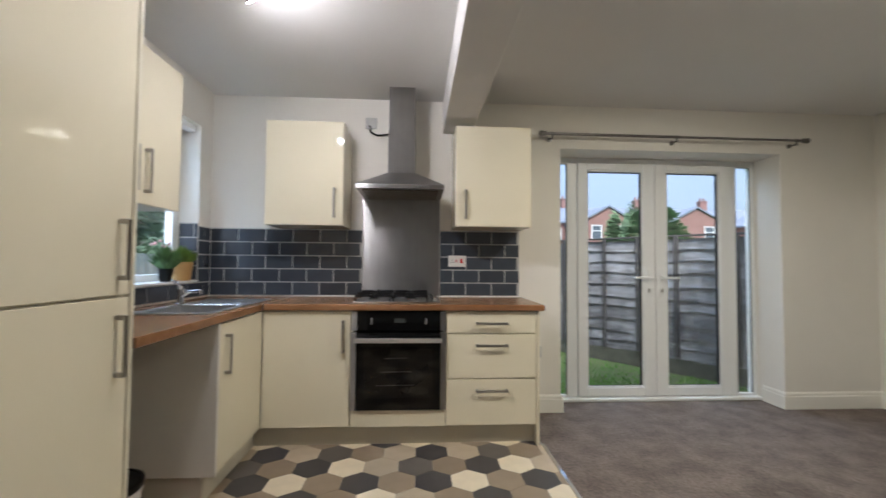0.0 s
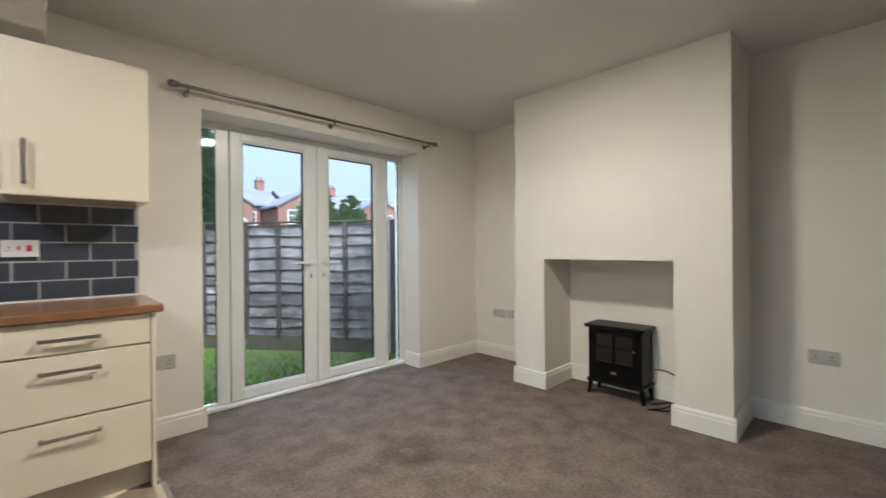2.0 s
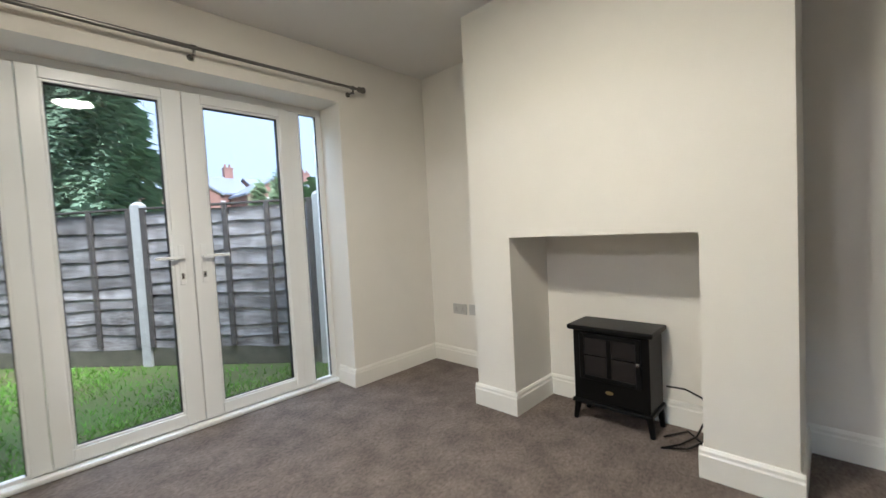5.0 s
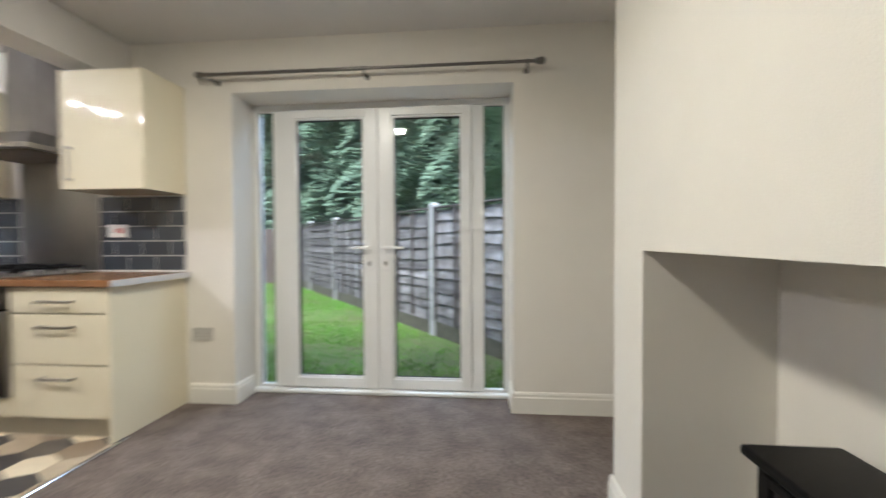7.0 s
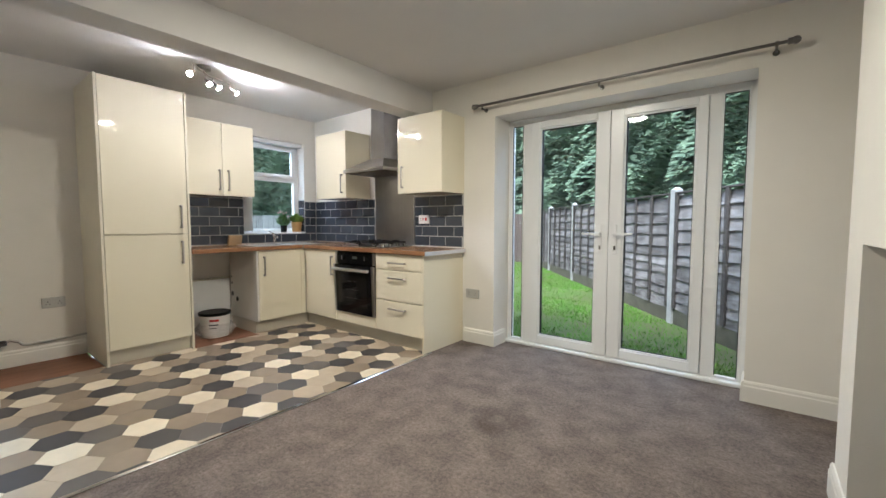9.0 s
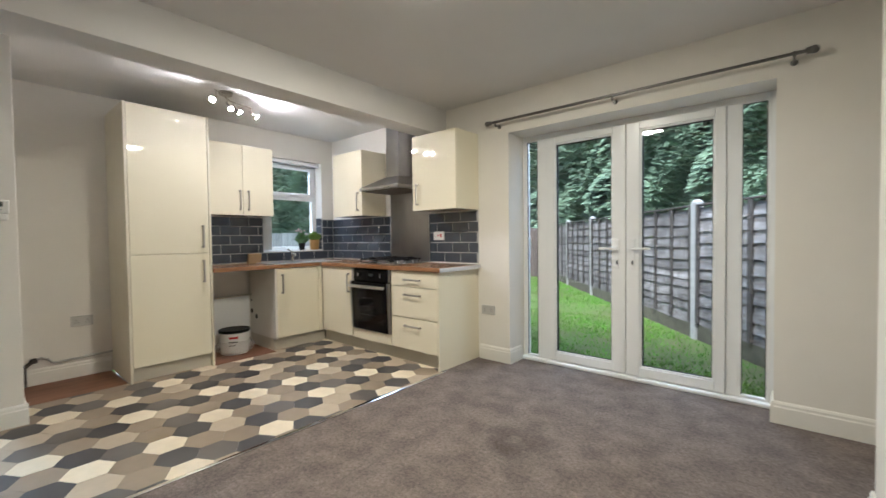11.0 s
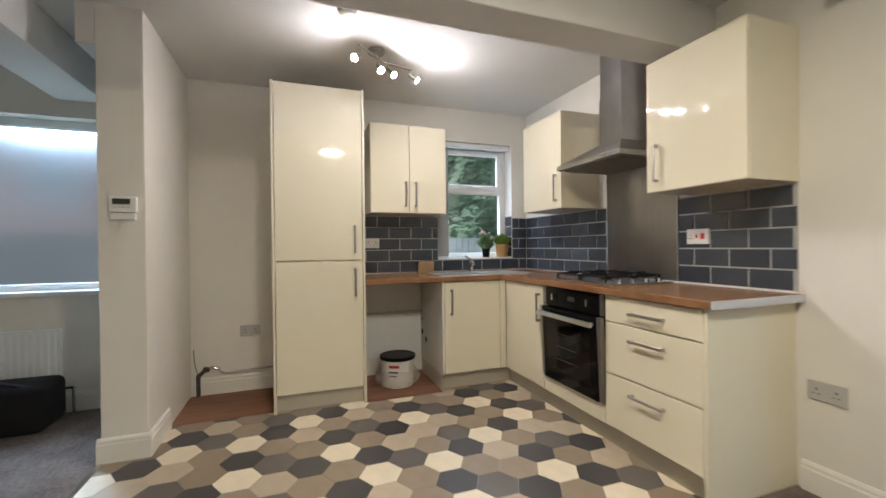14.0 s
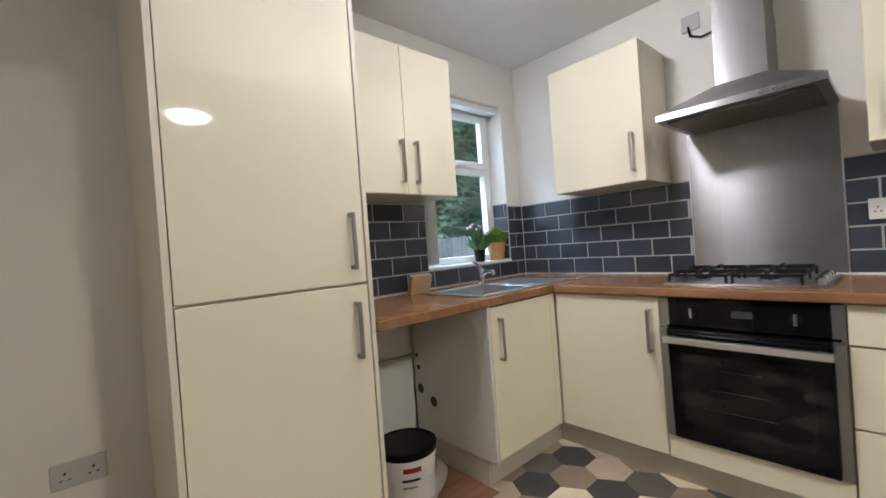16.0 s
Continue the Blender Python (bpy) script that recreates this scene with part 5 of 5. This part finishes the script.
def tile_field(name, label, u0, u1, z0, rows, place, offset, holes=(), cut=None):
    """Brick-bond metro tiles on a grout bed; place(u, v, w) gives the world point, w is off the wall."""
    t = thing(name, label, "wall tiles")
    TWd, TH, G, D = 0.2, 0.0965, 0.005, 0.008
    bed = bmesh.new()
    shared = {}
    def solid(a0, a1, b0, b1, d0, d1, bev):
        bm2 = bmesh.new()
        c = []
        for d2, ins in ((d0, 0), (d1, bev)):
            c.append([bm2.verts.new(place(u, v, d2)) for u, v in ((a0 + ins, b0 + ins), (a1 - ins, b0 + ins), (a1 - ins, b1 - ins), (a0 + ins, b1 - ins))])
        for i in range(4):
            bm2.faces.new((c[0][i], c[0][(i + 1) % 4], c[1][(i + 1) % 4], c[1][i]))
        bm2.faces.new(c[1])
        bmesh.ops.recalc_face_normals(bm2, faces=bm2.faces[:])
        return bm2
    for i in range(rows):
        b0, b1 = z0 + i * (TH + G), z0 + i * (TH + G) + TH
        u = u0 - (offset if i % 2 else 0)
        while u < u1 - 0.005:
            a0, a1 = max(u, u0), min(u + TWd, u1)
            segs = [(a0, a1)]
            for hu0, hu1, hz0, hz1 in holes:
                if b0 < hz1 - 0.02 and b1 > hz0 + 0.02:
                    segs = [s for q0, q1 in segs for s in ((q0, min(q1, hu0)), (max(q0, hu1), q1)) if s[1] - s[0] > 0.012]
            for q0, q1 in segs:
                if q1 - q0 > 0.012:
                    part("tile", solid(q0, q1, b0, b1, 0.001, D, 0.003), SLATE_TILE, t)
            u += TWd + G
    zt = z0 + rows * (TH + G)
    us = sorted({u0, u1, *[h for q in holes for h in q[:2] if u0 < h < u1]})
    for a0, a1 in zip(us, us[1:]):
        mid = (a0 + a1) / 2
        hole = [q for q in holes if q[0] < mid < q[1]]
        spans = [(z0 - 0.004, zt)] if not hole else [(z0 - 0.004, hole[0][2]), (hole[0][3], zt)]
        for v0, v1 in spans:
            if v1 - v0 > 0.01:
                s2 = solid(a0, a1, v0, v1, 0.0005, 0.0045, 0)
                tmp = bpy.data.meshes.new("tmp")
                s2.to_mesh(tmp)
                s2.free()
                bed.from_mesh(tmp)
                bpy.data.meshes.remove(tmp)
    part("grout", bed, GROUT, t)
    return t


tile_field("wall_tiles", "dark grey glossy metro tiles behind the worktop", LEFT + 0.009, 0.221, 0.912, 5, lambda u, v, w: (u, BACK - w, v), 0.1)
tile_field("wall_tiles", "dark grey glossy metro tiles under the wall cupboard", 0.825, 1.452, 0.912, 5, lambda u, v, w: (u, BACK - w, v), 0.1)
tile_field("wall_tiles", "dark grey glossy metro tiles on the window wall", 2.787, BACK - 0.009, 0.912, 5, lambda u, v, w: (LEFT + w, u, v), 0.1, [(WIN_Y0, WIN_Y1, WIN_Z0, 9)])
tile_field("wall_tiles", "dark grey glossy metro tiles on the window reveal", LEFT - 0.13, LEFT - 0.001, WIN_Z0 + 0.018, 4, lambda u, v, w: (u, WIN_Y1 - w, v), 0.1)
part("sealant", boxes([(-0.295, 1.45, BACK - 0.016, BACK - 0.008, WT1 + 0.0005, 0.911)], 0.002, 1), UPVC, bpy.data.objects["worktop"], "white sealant bead")

# ---- hexagon floor ----
fl = tagged(new("floor_kitchen"), "patterned hexagon vinyl tiles in cream, taupe and charcoal", "floor", kind="structure")
part("underlay", boxes([(-0.36, EDGE_X - 0.004, STUB_Y0, STUB_Y1, -0.05, 0.001), (-0.36, EDGE_X - 0.004, STUB_Y1, 3.378, -0.05, 0.001), (-0.42, EDGE_X - 0.004, 3.378, 4.02, -0.0018, 0.001)]), GROUT, fl)
PALETTE = [material(n, c, 0.38, grain=0.12, scale=14, per_object=0.06) for n, c in (("hex_cream", (0.80, 0.70, 0.52)), ("hex_tan", (0.50, 0.415, 0.30)), ("hex_brown", (0.30, 0.235, 0.165)), ("hex_grey", (0.135, 0.12, 0.105)), ("hex_dark", (0.065, 0.06, 0.06)))]
HEX_W = 0.194
HR = HEX_W / math.sqrt(3)
meshes = {}


def hex_piece(cx, cy, pal):
    """A hexagon clipped to the kitchen floor's rectangle."""
    pts = [(cx + HR * 0.992 * math.cos(math.pi / 3 * k + math.pi / 6), cy + HR * 0.992 * math.sin(math.pi / 3 * k + math.pi / 6)) for k in range(6)]

    def clip(ps, inside, cross):
        out = []
        for a, b9 in zip(ps, ps[1:] + ps[:1]):
            if inside(a):
                out.append(a)
            if inside(a) != inside(b9):
                out.append(cross(a, b9))
        return out
    for ax, lim, s in ((0, -0.418 if cy > 3.36 else -0.36, 1), (0, EDGE_X - 0.012, -1), (1, STUB_Y0 + 0.012, 1), (1, 4.02, -1)):
        def cross(a, b9, ax=ax, lim=lim):
            t = (lim - a[ax]) / (b9[ax] - a[ax])
            return tuple(a[i] + (b9[i] - a[i]) * t for i in (0, 1))
        pts = clip(pts, lambda p, ax=ax, lim=lim, s=s: (p[ax] - lim) * s >= 0, cross)
        if len(pts) < 3:
            return
    if max(p[1] for p in pts) - min(p[1] for p in pts) < 0.01 or max(p[0] for p in pts) - min(p[0] for p in pts) < 0.01:
        return
    whole = len(pts) == 6 and max(p[0] for p in pts) - min(p[0] for p in pts) > HEX_W * 0.9915 and max(p[1] for p in pts) - min(p[1] for p in pts) > HR * 1.98
    key = (pal, whole)
    if key[1] and pal in meshes:
        ob = new("hex_tile", meshes[pal])
        ob.location = (cx, cy, 0)
        ob.parent = fl
        return
    bm = bmesh.new()
    prism(bm, [(x - cx, y - cy) for x, y in pts], 0.0012, 0.0035, "z")
    ob = part("hex_tile", bm, PALETTE[pal], fl)
    ob.location = (cx, cy, 0)
    if key[1]:
        meshes[pal] = ob.data


# colours of the five repeating columns, row by row towards the garden wall: cream, tan, brown, grey, dark
HEX_ROWS = "GBBDT BCTTD DTGCB CTGBD BBDTG CDCBB BGTGD TBDBC DCBDB GBDCT DTGBB CTBCD TGDBG DBCTB BDBDC DCTGB GBTDT BCDCT".split()
for r, row in enumerate(HEX_ROWS, 7):
    for c in range(-4, 9):
        hex_piece(0.07 + (c + (0.5 if r % 2 else 0)) * HEX_W, 0.01 + r * HR * 1.5, "CTBGD".index(row[c % 5]))
